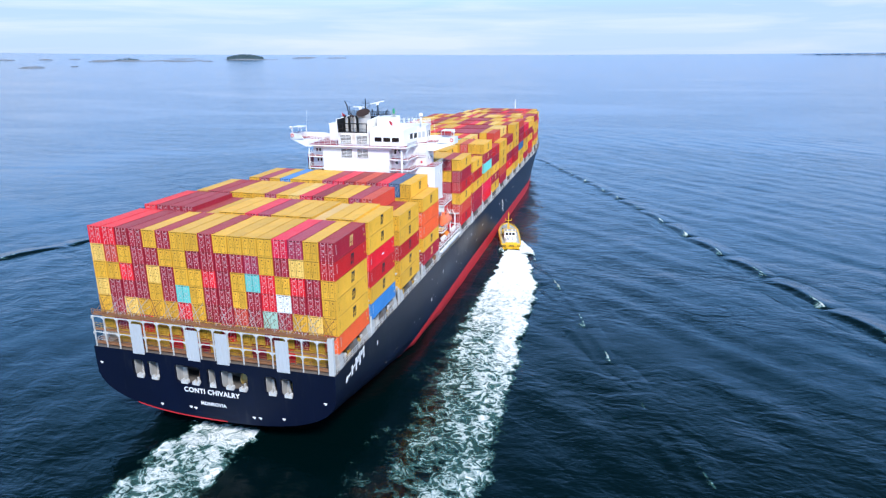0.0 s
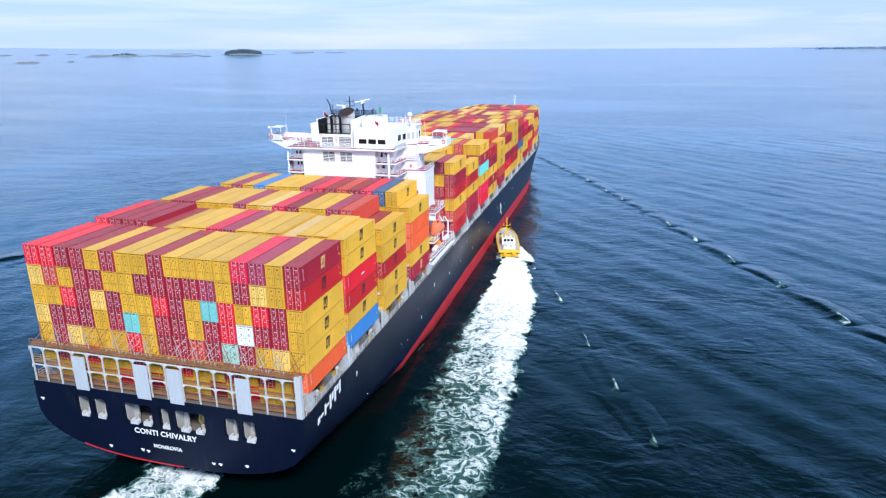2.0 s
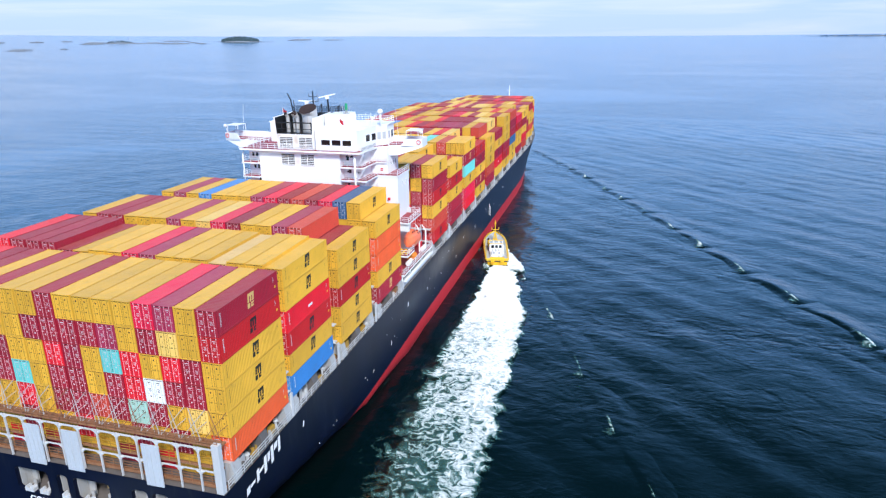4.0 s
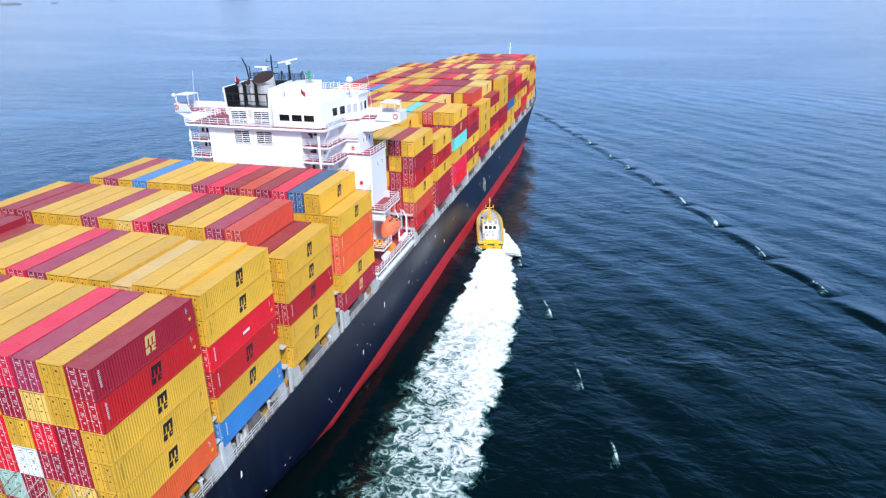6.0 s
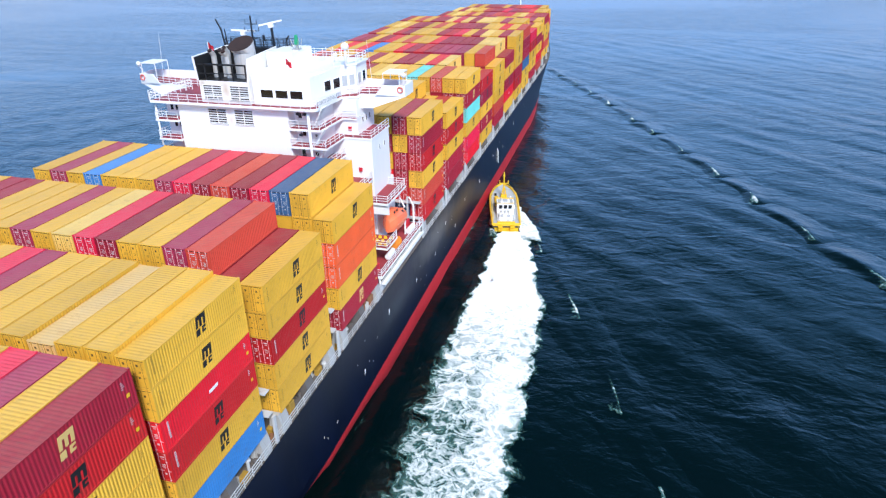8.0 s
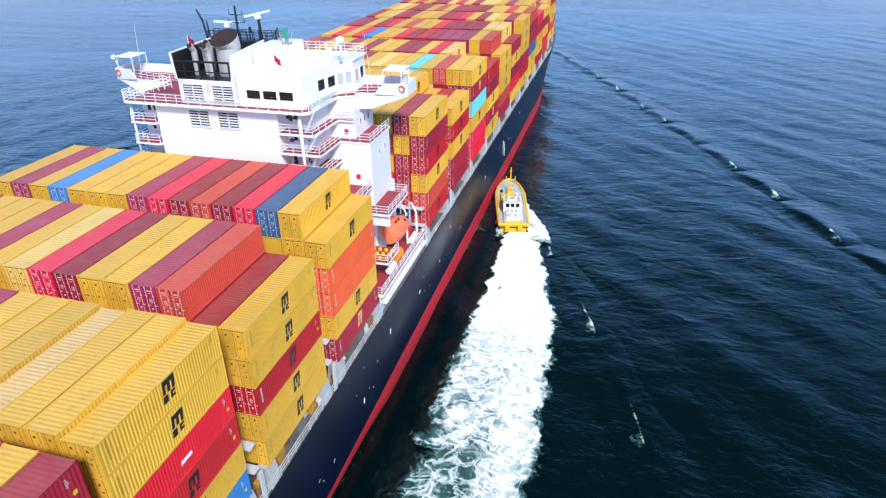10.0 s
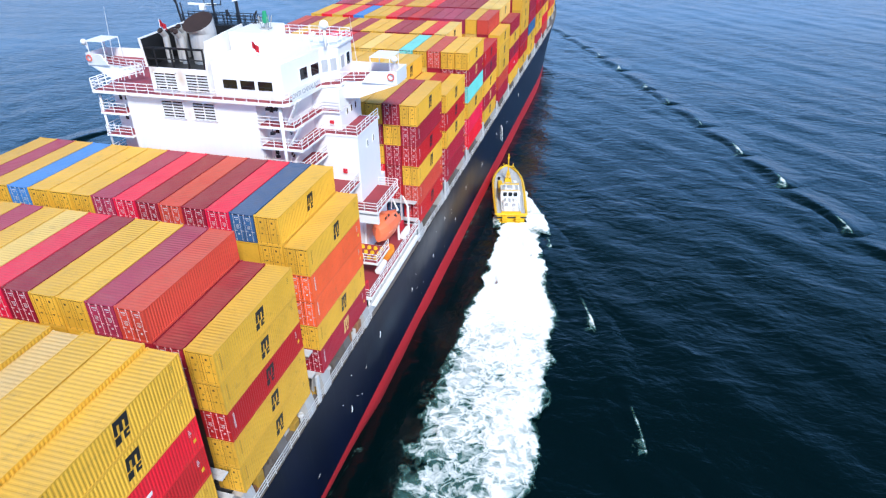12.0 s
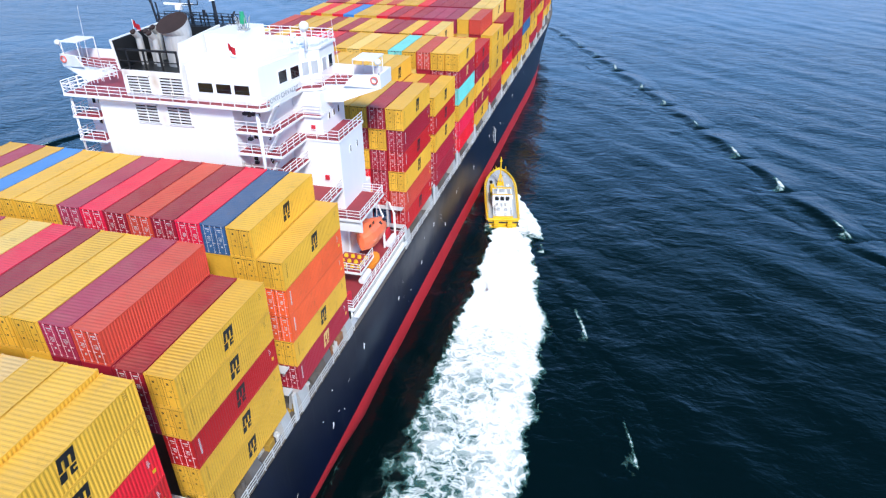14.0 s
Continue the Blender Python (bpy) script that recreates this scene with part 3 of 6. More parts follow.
for y in AFT + FORE:
    n = half_rows(y)
    if n < 3:
        continue
    bm = bmesh.new()
    w = n * PITCH / 2 - 1.9
    box(bm, -w, w, y + (2.5 if y < 5 else 0.2), y + BOXL - 0.2, DECK - 0.05, BASE - 0.02)
    part("hatch_coaming", bm, DARKDECK, ship)
    # stanchions that carry the outer stack, one mesh each
    for s in (1, -1):
        for f in (0.35, 6.1, 11.85):
            bm = bmesh.new()
            xo = n * PITCH / 2
            prism(bm, [(s * (xo - 1.5), DECK - 0.05), (s * (xo + 0.08), DECK - 0.05), (s * (xo + 0.02), BASE - 1.2), (s * (xo - 0.25), BASE - 0.03), (s * (xo - 1.2), BASE - 0.03)], 1, y + f - 0.75, y + f + 0.75)
            part("stanchion", bm, DARKDECK if f == 6.1 else GREY, ship)
# lashing bridges between the bays
gaps = [(a + BOXL, b) for a, b in zip(AFT[:-1], AFT[1:])] + [(FORE[0] - 2.0, FORE[0])] + [(a + BOXL, b) for a, b in zip(FORE[:-1], FORE[1:])]
for a, b in gaps:
    n = half_rows(b)
    if n < 3 or b - a < 1.1:
        continue
    bm = bmesh.new()
    xo = n * PITCH / 2
    c = (a + b) / 2
    for i in range(n + 1):
        x = -xo + i * PITCH
        box(bm, x - 0.11, x + 0.11, c - 0.22, c + 0.22, DECK - 0.05, BASE + (4.6 if 0 < i < n else 0.9))
    for z in (BASE + 0.9, BASE + 3.6):
        box(bm, -xo + 0.3, xo - 0.3, c - 0.45, c + 0.45, z, z + 0.15)
    part("lashing_bridge", bm, WHITISH, ship)
# small fittings along the deck edges: vents, bollards, boxes
fit_rng = random.Random(21)
for i in range(64):
    s = 1 if i < 52 else -1
    y = 3.5 + (i % 52) * 1.08 + fit_rng.uniform(-0.3, 0.3)
    x = s * fit_rng.uniform(19.7, 20.8)
    h = fit_rng.uniform(0.5, 1.5)
    bm = bmesh.new()
    if i % 3 == 0:  # mushroom vent
        bar(bm, (x, y, DECK - 0.06), (x, y, DECK + h), 0.16, 8)
        bar(bm, (x, y, DECK + h), (x, y, DECK + h + 0.25), 0.34, 10, 0.22)
    elif i % 3 == 1:  # twin bollard
        box(bm, x - 0.3, x + 0.3, y - 0.65, y + 0.65, DECK - 0.06, DECK + 0.1)
        for d in (-0.4, 0.4):
            bar(bm, (x, y + d, DECK + 0.1), (x, y + d, DECK + 0.75), 0.2, 10)
    else:  # locker
        box(bm, x - 0.3, x + 0.3, y - 0.5, y + 0.5, DECK - 0.06, DECK + h)
        bmesh.ops.bevel(bm, geom=list(bm.edges), offset=0.04, segments=1, affect="EDGES")
    part("vent" if i % 3 == 0 else "bollard" if i % 3 == 1 else "deck_locker", bm, fit_rng.choice((GREY, WHITISH, RUST, GOLD, DARKDECK)), ship)
# deck-edge railing along the starboard and port side
for s in (1, -1):
    bm = bmesh.new()
    rails(bm, [(s * 21.3, 1.5, DECK - 0.05), (s * 21.3, 60, DECK - 0.05)], 1.1, 1.5, 0.05)
    part("railing", bm, WHITISH, ship)
    bm = bmesh.new()
    rails(bm, [(s * 21.3, 80, DECK - 0.05), (s * 21.3, 232, DECK - 0.05)], 1.1, 2.4, 0.06)
    part("railing", bm, WHITISH, ship)

# stern lashing structure: posts, beams, blank panels, walkway, cross lashings
for i in range(18):
    bm = bmesh.new()
    x = -21.25 + i * PITCH
    e = 0.42 if i == 17 else 0.075
    x = min(max(x, -20.85), 20.85)
    box(bm, x - e, x + e, 0.55, 0.75 if i < 17 else 1.15, DECK - 0.02, 17.1 + (0.5 if i == 17 else 0))
    part("post", bm, WHITISH, ship)
for z, h, m in ((14.15, 0.11, WHITISH), (16.85, 0.14, WHITISH), (12.0, 0.3, RUST), (14.4, 0.22, RUST), (17.06, 0.2, RUST)):
    bm = bmesh.new()
    d = 0.0 if m is WHITISH else 0.35
    box(bm, -21.2, 21.2, 0.66 + d, (0.82 if m is WHITISH else 1.06) + d + (0.6 if z > 17 else 0), z, z + h)
    part("walkway" if m is RUST else "beam", bm, m, ship)
for xc in (-12.7, -2.5, 2.7, 13.0):
    bm = bmesh.new()
    box(bm, xc - 1.08, xc + 1.08, 0.40, 0.53, 11.3, 16.45)
    for k in (-0.6, 0, 0.6):
        box(bm, xc + k - 0.04, xc + k + 0.04, 0.34, 0.40, 11.6, 16.2)
    part("blank_panel", bm, material("pale_panel_paint", (0.50, 0.53, 0.56), 0.5, 0, 0.08, 1, 0.15, (0.4, 0.3, 0.2), streak=True) if xc < -12.5 else bpy.data.materials["pale_panel_paint"], ship, "pale grey-white steel panel")
for z, m in ((12.25, RUST), (14.6, GOLD)):
    bm = bmesh.new()
    rails(bm, [(-21, 1.0, z), (21, 1.0, z)], 1.05, 1.25, 0.035)
    part("railing", bm, m, ship)
for i in range(17):  # brackets in the upper corners of the frame's bays
    xc = -21.25 + (i + 0.5) * PITCH
    for zt in (14.15, 16.85):
        for sx in (1, -1):
            bm = bmesh.new()
            prism(bm, [(xc + sx * 1.17, zt), (xc + sx * 1.17, zt - 0.45), (xc + sx * 0.98, zt - 0.14), (xc + sx * 0.72, zt)], 1, 0.6, 0.72)
            part("bracket", bm, WHITISH, ship)
bm = bmesh.new()
rails(bm, [(-21, 0.8, 17.25), (21, 0.8, 17.25)], 0.9, 1.25, 0.04, 2)
part("railing", bm, RUST, ship)
for i in range(17):
    bm = bmesh.new()
    x = -21.25 + (i + 0.5) * PITCH
    for s in (1, -1):
        bar(bm, (x - s * 1.1, 1.5, 17.3), (x + s * 1.05, 2.85, 20.1), 0.04, 4)
        bar(bm, (x - s * 0.5, 1.5, 17.3), (x + s * 1.1, 2.85, 18.7), 0.035, 4)
        bar(bm, (x - s * 1.1, 1.4, 17.25), (x - s * 1.1 + s * 0.1, 1.5, 17.8), 0.06, 6)
    part("lashing_rod", bm, GREY if i % 4 else RUST, ship)


# ---------------------------------------------------------------- containers
def corrugated(bm, o, u, v, n, length, height, pitch, depth):
    """A ribbed panel from o along u, with its ribs running along v and standing out along n."""
    o, u, v, n = Vector(o), Vector(u), Vector(v), Vector(n)
    k = max(1, round(length / pitch))
    p = length / k
    prof = []
    for i in range(k):
        prof += [(i * p, 0), (i * p + 0.28 * p, 0), (i * p + 0.5 * p, -depth), (i * p + 0.78 * p, -depth)]
    prof.append((length, 0))
    A = [bm.verts.new(o + u * a + n * d) for a, d in prof]
    B = [bm.verts.new(o + u * a + n * d + v * height) for a, d in prof]
    for i in range(len(prof) - 1):
        bm.faces.new((A[i], A[i + 1], B[i + 1], B[i]))


HALF = 1.195
bodies, doors_of, emblem_of, placard_of = {}, {}, {}, {}


def body_mesh(key, h):
    if (key, h) not in bodies:
        bm = bmesh.new()
        q, full = 0.09, h
        h = h - 0.03  # the body stops short of its corner castings
        for x in (-HALF, HALF - q):
            for y in (0, BOXL - q):
                box(bm, x, x + q, y, y + q, 0, h)
            box(bm, x, x + q, q, BOXL - q, 0, 0.15)
            box(bm, x + 0.01, x + q - 0.01, q, BOXL - q, h - 0.10, h - 0.02)
        for y in (0, BOXL - q):
            box(bm, -HALF + q, HALF - q, y, y + q, h - 0.11, h - 0.02)
            box(bm, -HALF + q, HALF - q, y, y + q, 0, 0.15)
        for s in (1, -1):
            for y in (0, BOXL - 0.18):
                for z in (0, full - 0.122):
                    box(bm, s * HALF - (0.17 if s > 0 else 0.008), s * HALF + (0.008 if s > 0 else 0.17), y - 0.006, y + 0.186, z - (0.0 if z else -0.004), z + 0.122)
        L = BOXL - 2 * q
        corrugated(bm, (HALF - 0.012, q, 0.15), (0, 1, 0), (0, 0, 1), (1, 0, 0), L, h - 0.25, 0.285, 0.036)
        corrugated(bm, (-HALF + 0.012, q, 0.15), (0, 1, 0), (0, 0, 1), (-1, 0, 0), L, h - 0.25, 0.285, 0.036)
        corrugated(bm, (-HALF + q, q, h - 0.03), (0, 1, 0), (1, 0, 0), (0, 0, 1), L, 2 * (HALF - q), 0.34, 0.020)
        corrugated(bm, (-HALF + q, BOXL - 0.02, 0.15), (1, 0, 0), (0, 0, 1), (0, 1, 0), 2 * (HALF - q), h - 0.26, 0.25, 0.045)
        v = [bm.verts.new(c) for c in ((-HALF + q, 0.07, 0.1), (HALF - q, 0.07, 0.1), (HALF - q, 0.07, h - 0.08), (-HALF + q, 0.07, h - 0.08))]
        bm.faces.new(v).material_index = 1  # dark door seals show between the leaves
        v = [bm.verts.new(c) for c in ((-HALF + q, q, 0.1), (HALF - q, q, 0.1), (HALF - q, BOXL - q, 0.1), (-HALF + q, BOXL - q, 0.1))]
        bm.faces.new(v)
        bodies[key, full] = mesh_of(bm, [CPAINT[key], SEAL], name="container_body")
        h = full
    return bodies[key, h]


def door_meshes(key, h):
    if (key, h) not in doors_of:
        gear = GOLD if key in "YCA" else PALE if key in "MDPRKBOL" else STEEL
        d0 = -HALF + 0.095
        w = HALF - 0.10
        bm = bmesh.new()
        box(bm, d0 + 0.025, d0 + w - 0.02, 0.03, 0.066, 0.18, h - 0.25)
        for k in range(5):
            z = 0.3 + k * (h - 0.55) / 5
            box(bm, d0 + 0.1, d0 + w - 0.1, 0.022, 0.03, z, z + (h - 0.55) / 5 - 0.14)
        leaf = mesh_of(bm, CPAINT[key], name="door")
        bm = bmesh.new()
        for x in (d0 + 0.24, d0 + 0.86):
            bar(bm, (x, 0.0, 0.06), (x, 0.0, h - 0.06), 0.022, 5)
            for z in (0.12, h * 0.36, h * 0.66, h - 0.22):
                box(bm, x - 0.06, x + 0.06, -0.01, 0.03, z, z + 0.08)
            box(bm, x - 0.02, x + 0.26, -0.03, 0.0, 1.08, 1.12)
        rods = mesh_of(bm, gear, name="lock_rod")
        bm = bmesh.new()
        if key in "YCA":  # dark square signs on the left of the leaf
            for x, z, a, b in ((0.5, 0.78, 0.17, 0.19), (0.5, 0.38, 0.14, 0.14), (0.62, 0.58, 0.20, 0.04), (0.60, 0.54, 0.16, 0.03)):
                box(bm, d0 + x - a / 2, d0 + x + a / 2, 0.012, 0.028, z * h - b / 2, z * h + b / 2)
        else:  # rows of small pale lines
            for x, z, a, b in ((0.56, 0.84, 0.40, 0.09), (0.58, 0.77, 0.26, 0.05), (0.55, 0.58, 0.34, 0.04), (0.58, 0.54, 0.28, 0.04), (0.55, 0.50, 0.36, 0.04), (0.57, 0.46, 0.24, 0.04), (0.56, 0.26, 0.16, 0.16)):
                box(bm, d0 + x - a / 2, d0 + x + a / 2, 0.012, 0.028, z * h - b / 2, z * h + b / 2)
        marks = mesh_of(bm, GRUBBY if key in "YCAWG" else WHITISH, name="marking")
        doors_of[key, h] = (leaf, rods, marks)
    return doors_of[key, h]


def emblem_mesh(kind):
    """A plain upright block sign on the starboard side: a three-legged comb over two notched blocks."""
    if kind not in emblem_of:
        y, x0, x1 = 6.35, HALF - 0.012, HALF + 0.006
        across = (-0.60, -0.33, -0.13, 0.13, 0.33, 0.60)
        up = (0.78, 0.96, 1.13, 1.31, 1.43, 2.05, 2.40)
        ink = INKY if kind == "light" else WHITE if kind == "white" else BLACK
        meshes = []
        for rows in ((("11000", "11000", "11000", "00000", "00000", "00000"), ("00011", "00010", "00011", "00000", "00000", "00000"), ("00000", "00000", "00000", "00000", "10101", "11111")) if kind != "white" else (("00000", "00000", "11111", "11111", "00000", "00000"),)):
            bm, corner = bmesh.new(), {}

            def at(x, i, j):
                if (x, i, j) not in corner:
                    corner[x, i, j] = bm.verts.new((x, y + across[i] + 0.14 * (up[j] - 1.6), up[j]))
                return corner[x, i, j]
            full = {(i, j) for j, row in enumerate(rows) for i, c in enumerate(row) if c == "1"}
            for i, j in sorted(full):
                bm.faces.new((at(x1, i, j), at(x1, i + 1, j), at(x1, i + 1, j + 1), at(x1, i, j + 1)))
                for di, dj, p, q in ((-1, 0, (i, j), (i, j + 1)), (1, 0, (i + 1, j), (i + 1, j + 1)), (0, -1, (i, j), (i + 1, j)), (0, 1, (i, j + 1), (i + 1, j + 1))):
                    if (i + di, j + dj) not in full:
                        bm.faces.new((at(x1, *p), at(x1, *q), at(x0, *q), at(x0, *p)))
            meshes.append(mesh_of(bm, ink, name="emblem"))
        emblem_of[kind] = meshes
    return emblem_of[kind]


def placard_mesh(pale):
    """Small lines of writing near the after end of a side, too small to read, and a tag at the forward end."""
    if pale not in placard_of:
        bm = bmesh.new()
        x0, x1 = HALF - 0.012, HALF + 0.006
        for k in range(9):
            z = 2.32 - 0.17 * k
            box(bm, x0, x1, 0.62, 0.80, z, z + 0.10)
            if k < 4:
                box(bm, x0, x1, 11.1, 11.1 + 0.14 + 0.07 * (k % 3), z, z + 0.06)
        placard_of[pale] = mesh_of(bm, WHITISH if pale else GOLD, name="marking")
        bm = bmesh.new()
        box(bm, x0, x1, 11.35, 11.65, 1.0, 1.3)
        placard_of["tag"] = mesh_of(bm, YELLOW, name="tag")
    return placard_of[pale]


LABELS = {k: v[1] + " corrugated steel shipping container, stacked on the ship's deck" for k, v in PAINT.items()}


JOINED = []  # (paint, height, place) of the boxes too far or too hidden to be told apart


def container(key, row, y, z, h=2.9, doors=False, rods=False, emblem="", n=17, own=True):
    x = (row - 1 - (n - 1) / 2) * PITCH
    if not own:
        JOINED.append((key, h, (x, y, z), emblem))
        return None
    ob = thing("shipping_container", LABELS[key], "shipping container", "containers on deck", pose(x, y, z), body_mesh(key, h))
    if doors:
        leaf, rod, marks = door_meshes(key, h)
        for m in (Matrix.Identity(4), Matrix.Translation((HALF - 0.085, 0, 0))):
            d = part("door", leaf, None, ob)
            d.matrix_basis = m
            if rods:
                part("lock_rod", rod, None, d)
        if rods:
            tagged(part("marking", marks, None, ob), kind="stuff")
            d = tagged(part("marking", marks, None, ob), kind="stuff")
            d.matrix_basis = Matrix.Translation((HALF - 0.085, 0, 0))
    if emblem:
        for me in emblem_mesh(emblem):
            part("emblem", me, None, ob)
    if row == n and y < 125:
        tagged(part("marking", placard_mesh(key not in "YCAW"), None, ob), kind="stuff")
        if key not in "YCAW":
            part("tag", placard_of["tag"], None, ob)
    return ob


LOWBOX = 2.59
pick = random.Random(7)


def some():
    return pick.choice("YYYYYYYYCMMMMDPRBLKM")


# stern bay: tiers from the top down, rows from port to starboard
STERN = ["RRMMYMYYMYYYYKPYM", "CLYMMYYDMMMPYMCYB", "YYRMCDYYRDYTRYRMY", "CDMDYMTYMMYMRWMMY", "YMCYYYRYMMLMGMYCY", "YMYRYYMYYRYYMYMYO"]
for k, line in enumerate(STERN):
    for i, key in enumerate(line):
        e = ""
        if i == 16:
            e = "light" if k == 0 else "dark" if k < 5 else ""
        container(key, i + 1, AFT[0], BASE + TIER * (5 - k), doors=True, rods=True, emblem=e)
for i in range(1, 16):
    container("YMYYRYMYYYMYRYYM"[i - 1], i + 1, AFT[0] + 0.05, BASE - TIER - 0.1, doors=True, rods=True, own=False)


def bay(y, tops, tiers, starboard, low_rows=(), near=True, aft_face=0, lifts={}, mine=True, inner={}):
    """One bay: the top container of every row, the whole outer stacks, and whatever shows of the stacks behind steps."""
    n = len(tops)
    for i, key in enumerate(tops):
        t = tiers[i]
        h = LOWBOX if i in low_rows else TIER
        outer = i in (0, n - 1)
        for k in range(t - 1, -1, -1):
            if k == t - 1:
                c = key
            elif i == n - 1:
                c = starboard[t - 1 - k] if t - 1 - k < len(starboard) else some()
            elif t - 1 - k < len(inner.get(i, "")):
                c = inner[i][t - 1 - k]
            else:
                c = some()
            shown = k == t - 1 or outer or (k >= t - 2) or (i < n - 1 and k >= tiers[i + 1] - 1) or i >= n - aft_face
            if not shown:
                continue
            em = ""
            if i == n - 1 or (i + 1 < n and tiers[i + 1] <= k):
                em = "dark" if c in "YCDB" and pick.random() < 0.9 else "light" if c in "MP" and pick.random() < 0.35 else "white" if c == "R" and i == n - 1 and pick.random() < 0.3 else ""
            container(c, i + 1, y, BASE + TIER * k + lifts.get(i, 0), h if k == t - 1 else TIER, doors=True, rods=near, emblem=em, n=n, own=mine and (k == t - 1 or (i == n - 1) or (i >= n - aft_face) or (i == n - 2 and k == t - 2)))


bay(AFT[1], "RMMMMYYYKPYYYAYYY", [6] * 17, "YYRBYS", low_rows=(4, 5, 13, 16), lifts={0: 0.5, 1: 0.5, 2: 0.5, 3: 0.5})
bay(AFT[2], "YMMYYYPYCKDYYPLMY", [6] * 15 + [5, 5], "YYBYY")
bay(AFT[3], "YYPYSYYYPKMLDKUYY", [5] + [6] * 15 + [5], "YOOYM", inner={12: "DY", 13: "KY", 14: "UY", 15: "YY"})
SIDE = ["YMBYLB", "YBYMM", "YMTYKR", "BDYMY", "YYYLM", "MYDRY", "YYYMB", "LDMUY", "KBYYM", "YMYRL", "YYMBY", "MYYLY", "YRYMY", "YMYYM"]
HIGH = [6, 5, 6, 5, 5, 5, 6, 6, 5, 6, 6, 6, 5, 5]
for b, y in enumerate(FORE):
    n = half_rows(y)
    if n < 5:
        continue
    tops = "".join(some() for _ in range(n - 1)) + SIDE[b][0]
    if b == 0:
        tops = tops[:-4] + "YYMY"
    if b == 2:
        tops = tops[:-5] + "TYLYY"
    if b == 4:
        tops = tops[:4] + "S" + tops[5:]
    tall = 6 if b < 9 else 5
    tiers = [tall] * (n - 1) + [min(tall, HIGH[b])]
    if b in (0, 1, 3):
        tiers[-3:-1] = [5 + (b == 0), 5 + (b == 0)]
    bay(y, tops, tiers, SIDE[b], near=b < 3, aft_face=4 if b == 0 else 0, mine=b < 4, inner={14: "YDYRYM", 15: "MYMMBU", 13: "YYDMYM"} if b == 0 else {})


def join_stacks():
    """The rest of the cargo in one mesh: the same box bodies, one tone for each box."""
    verts, faces, mats, tones, base = [], [], [], [], 0
    keys = list(PAINT)
    for key, h, at, emblem in JOINED:
        items = [(body_mesh(key, h), keys.index(key))]
        if emblem:
            items += [(me, len(keys) + ("dark", "light", "white").index(emblem)) for me in emblem_mesh(emblem)]
        tone = pick.random() - 0.5
        for me, mi in items:
            v = np.empty(len(me.vertices) * 3)
            me.vertices.foreach_get("co", v)
            verts.append(v.reshape(-1, 3) + np.array(at))
            q = [tuple(i + base for i in p.vertices) for p in me.polygons]
            faces += q
            mats += [mi] * len(q)
            tones += [tone] * len(me.vertices)
            base += len(me.vertices)
    me = bpy.data.meshes.new("container_stacks")
    me.from_pydata(np.concatenate(verts).tolist(), [], faces)
    for k in keys:
        me.materials.append(CPAINT[k])
    for m in (BLACK, INKY, WHITE):
        me.materials.append(m)
    me.polygons.foreach_set("material_index", mats)
    me.attributes.new("box_tone", "FLOAT", "POINT").data.foreach_set("value", tones)
    thing("container_stacks", "far and inner stacks of yellow, maroon and red shipping containers", "shipping containers", mesh=me, kind="stuff")


join_stacks()


# ---------------------------------------------------------------- deckhouse
def block(name, x0, x1, y0, y1, z0, z1, mat=WHITE, parent=ship, label=""):
    bm = bmesh.new()
    box(bm, x0, x1, y0, y1, z0, z1)
    if min(x1 - x0, y1 - y0, z1 - z0) > 0.3:
        bmesh.ops.bevel(bm, geom=list(bm.edges), offset=0.04, segments=1, affect="EDGES")
    return part(name, bm, mat, parent, label)


house = block("deckhouse", -11.4, 12.0, 64.3, 76.5, DECK - 0.05, 36.5, label="white painted accommodation block")
block("engine_casing", -8.1, 8.6, 62.5, 64.35, DECK - 0.05, 36.5)
block("side_house", 11.9, 17.85, 68.1, 75.0, 22.6, 31.35)
block("upper_house", 11.9, 15.45, 69.3, 75.6, 31.3, 36.5)
block("lower_house", 11.9, 17.0, 66.4, 78.5, DECK - 0.05, 22.7)
block("deck_apron", 14.0, 20.6, 66.15, 66.4, 21.2, 22.72)


def slab(pts, z, th=0.28, rail_from=None, parent=ship):
    """A deck: white plate, red oxide top, white railing along the open edges."""
    bm = bmesh.new()
    prism(bm, pts, 2, z - th, z)
    d = part("deck", bm, WHITE, parent)
    bm = bmesh.new()
    cx, cy = sum(p[0] for p in pts) / len(pts), sum(p[1] for p in pts) / len(pts)
    prism(bm, [(cx + (x - cx) * 0.985, cy + (y - cy) * 0.97) for x, y in pts], 2, z, z + 0.012)
    part("deck_coating", bm, DECKRED, d)
    if rail_from:
        bm = bmesh.new()
        rails(bm, [(x, y, z) for x, y in rail_from], 1.1, 1.5, 0.045)
        part("railing", bm, WHITE, d)
    return d


# the deck below the bridge, and the galleries under it
slab([(-11.6, 61.5), (12.5, 61.5), (13.1, 62.1), (13.5, 69.2), (15.5, 70.2), (15.5, 73), (-12.2, 73), (-12.2, 66), (-11.6, 64)], 36.9, 0.3,
     [(-11.6, 64), (-11.5, 61.6), (-4.1, 61.6), (3.9, 61.6), (12.45, 61.6), (13.0, 62.15), (13.4, 69.2), (15.4, 70.3)])
slab([(8.6, 62.3), (13.1, 62.3), (13.4, 69.0), (15.5, 69.0), (15.5, 73), (8.6, 73)], 34.0, 0.26, [(8.6, 62.4), (13.0, 62.4), (13.3, 69.1), (15.4, 69.1), (15.4, 71.5)])
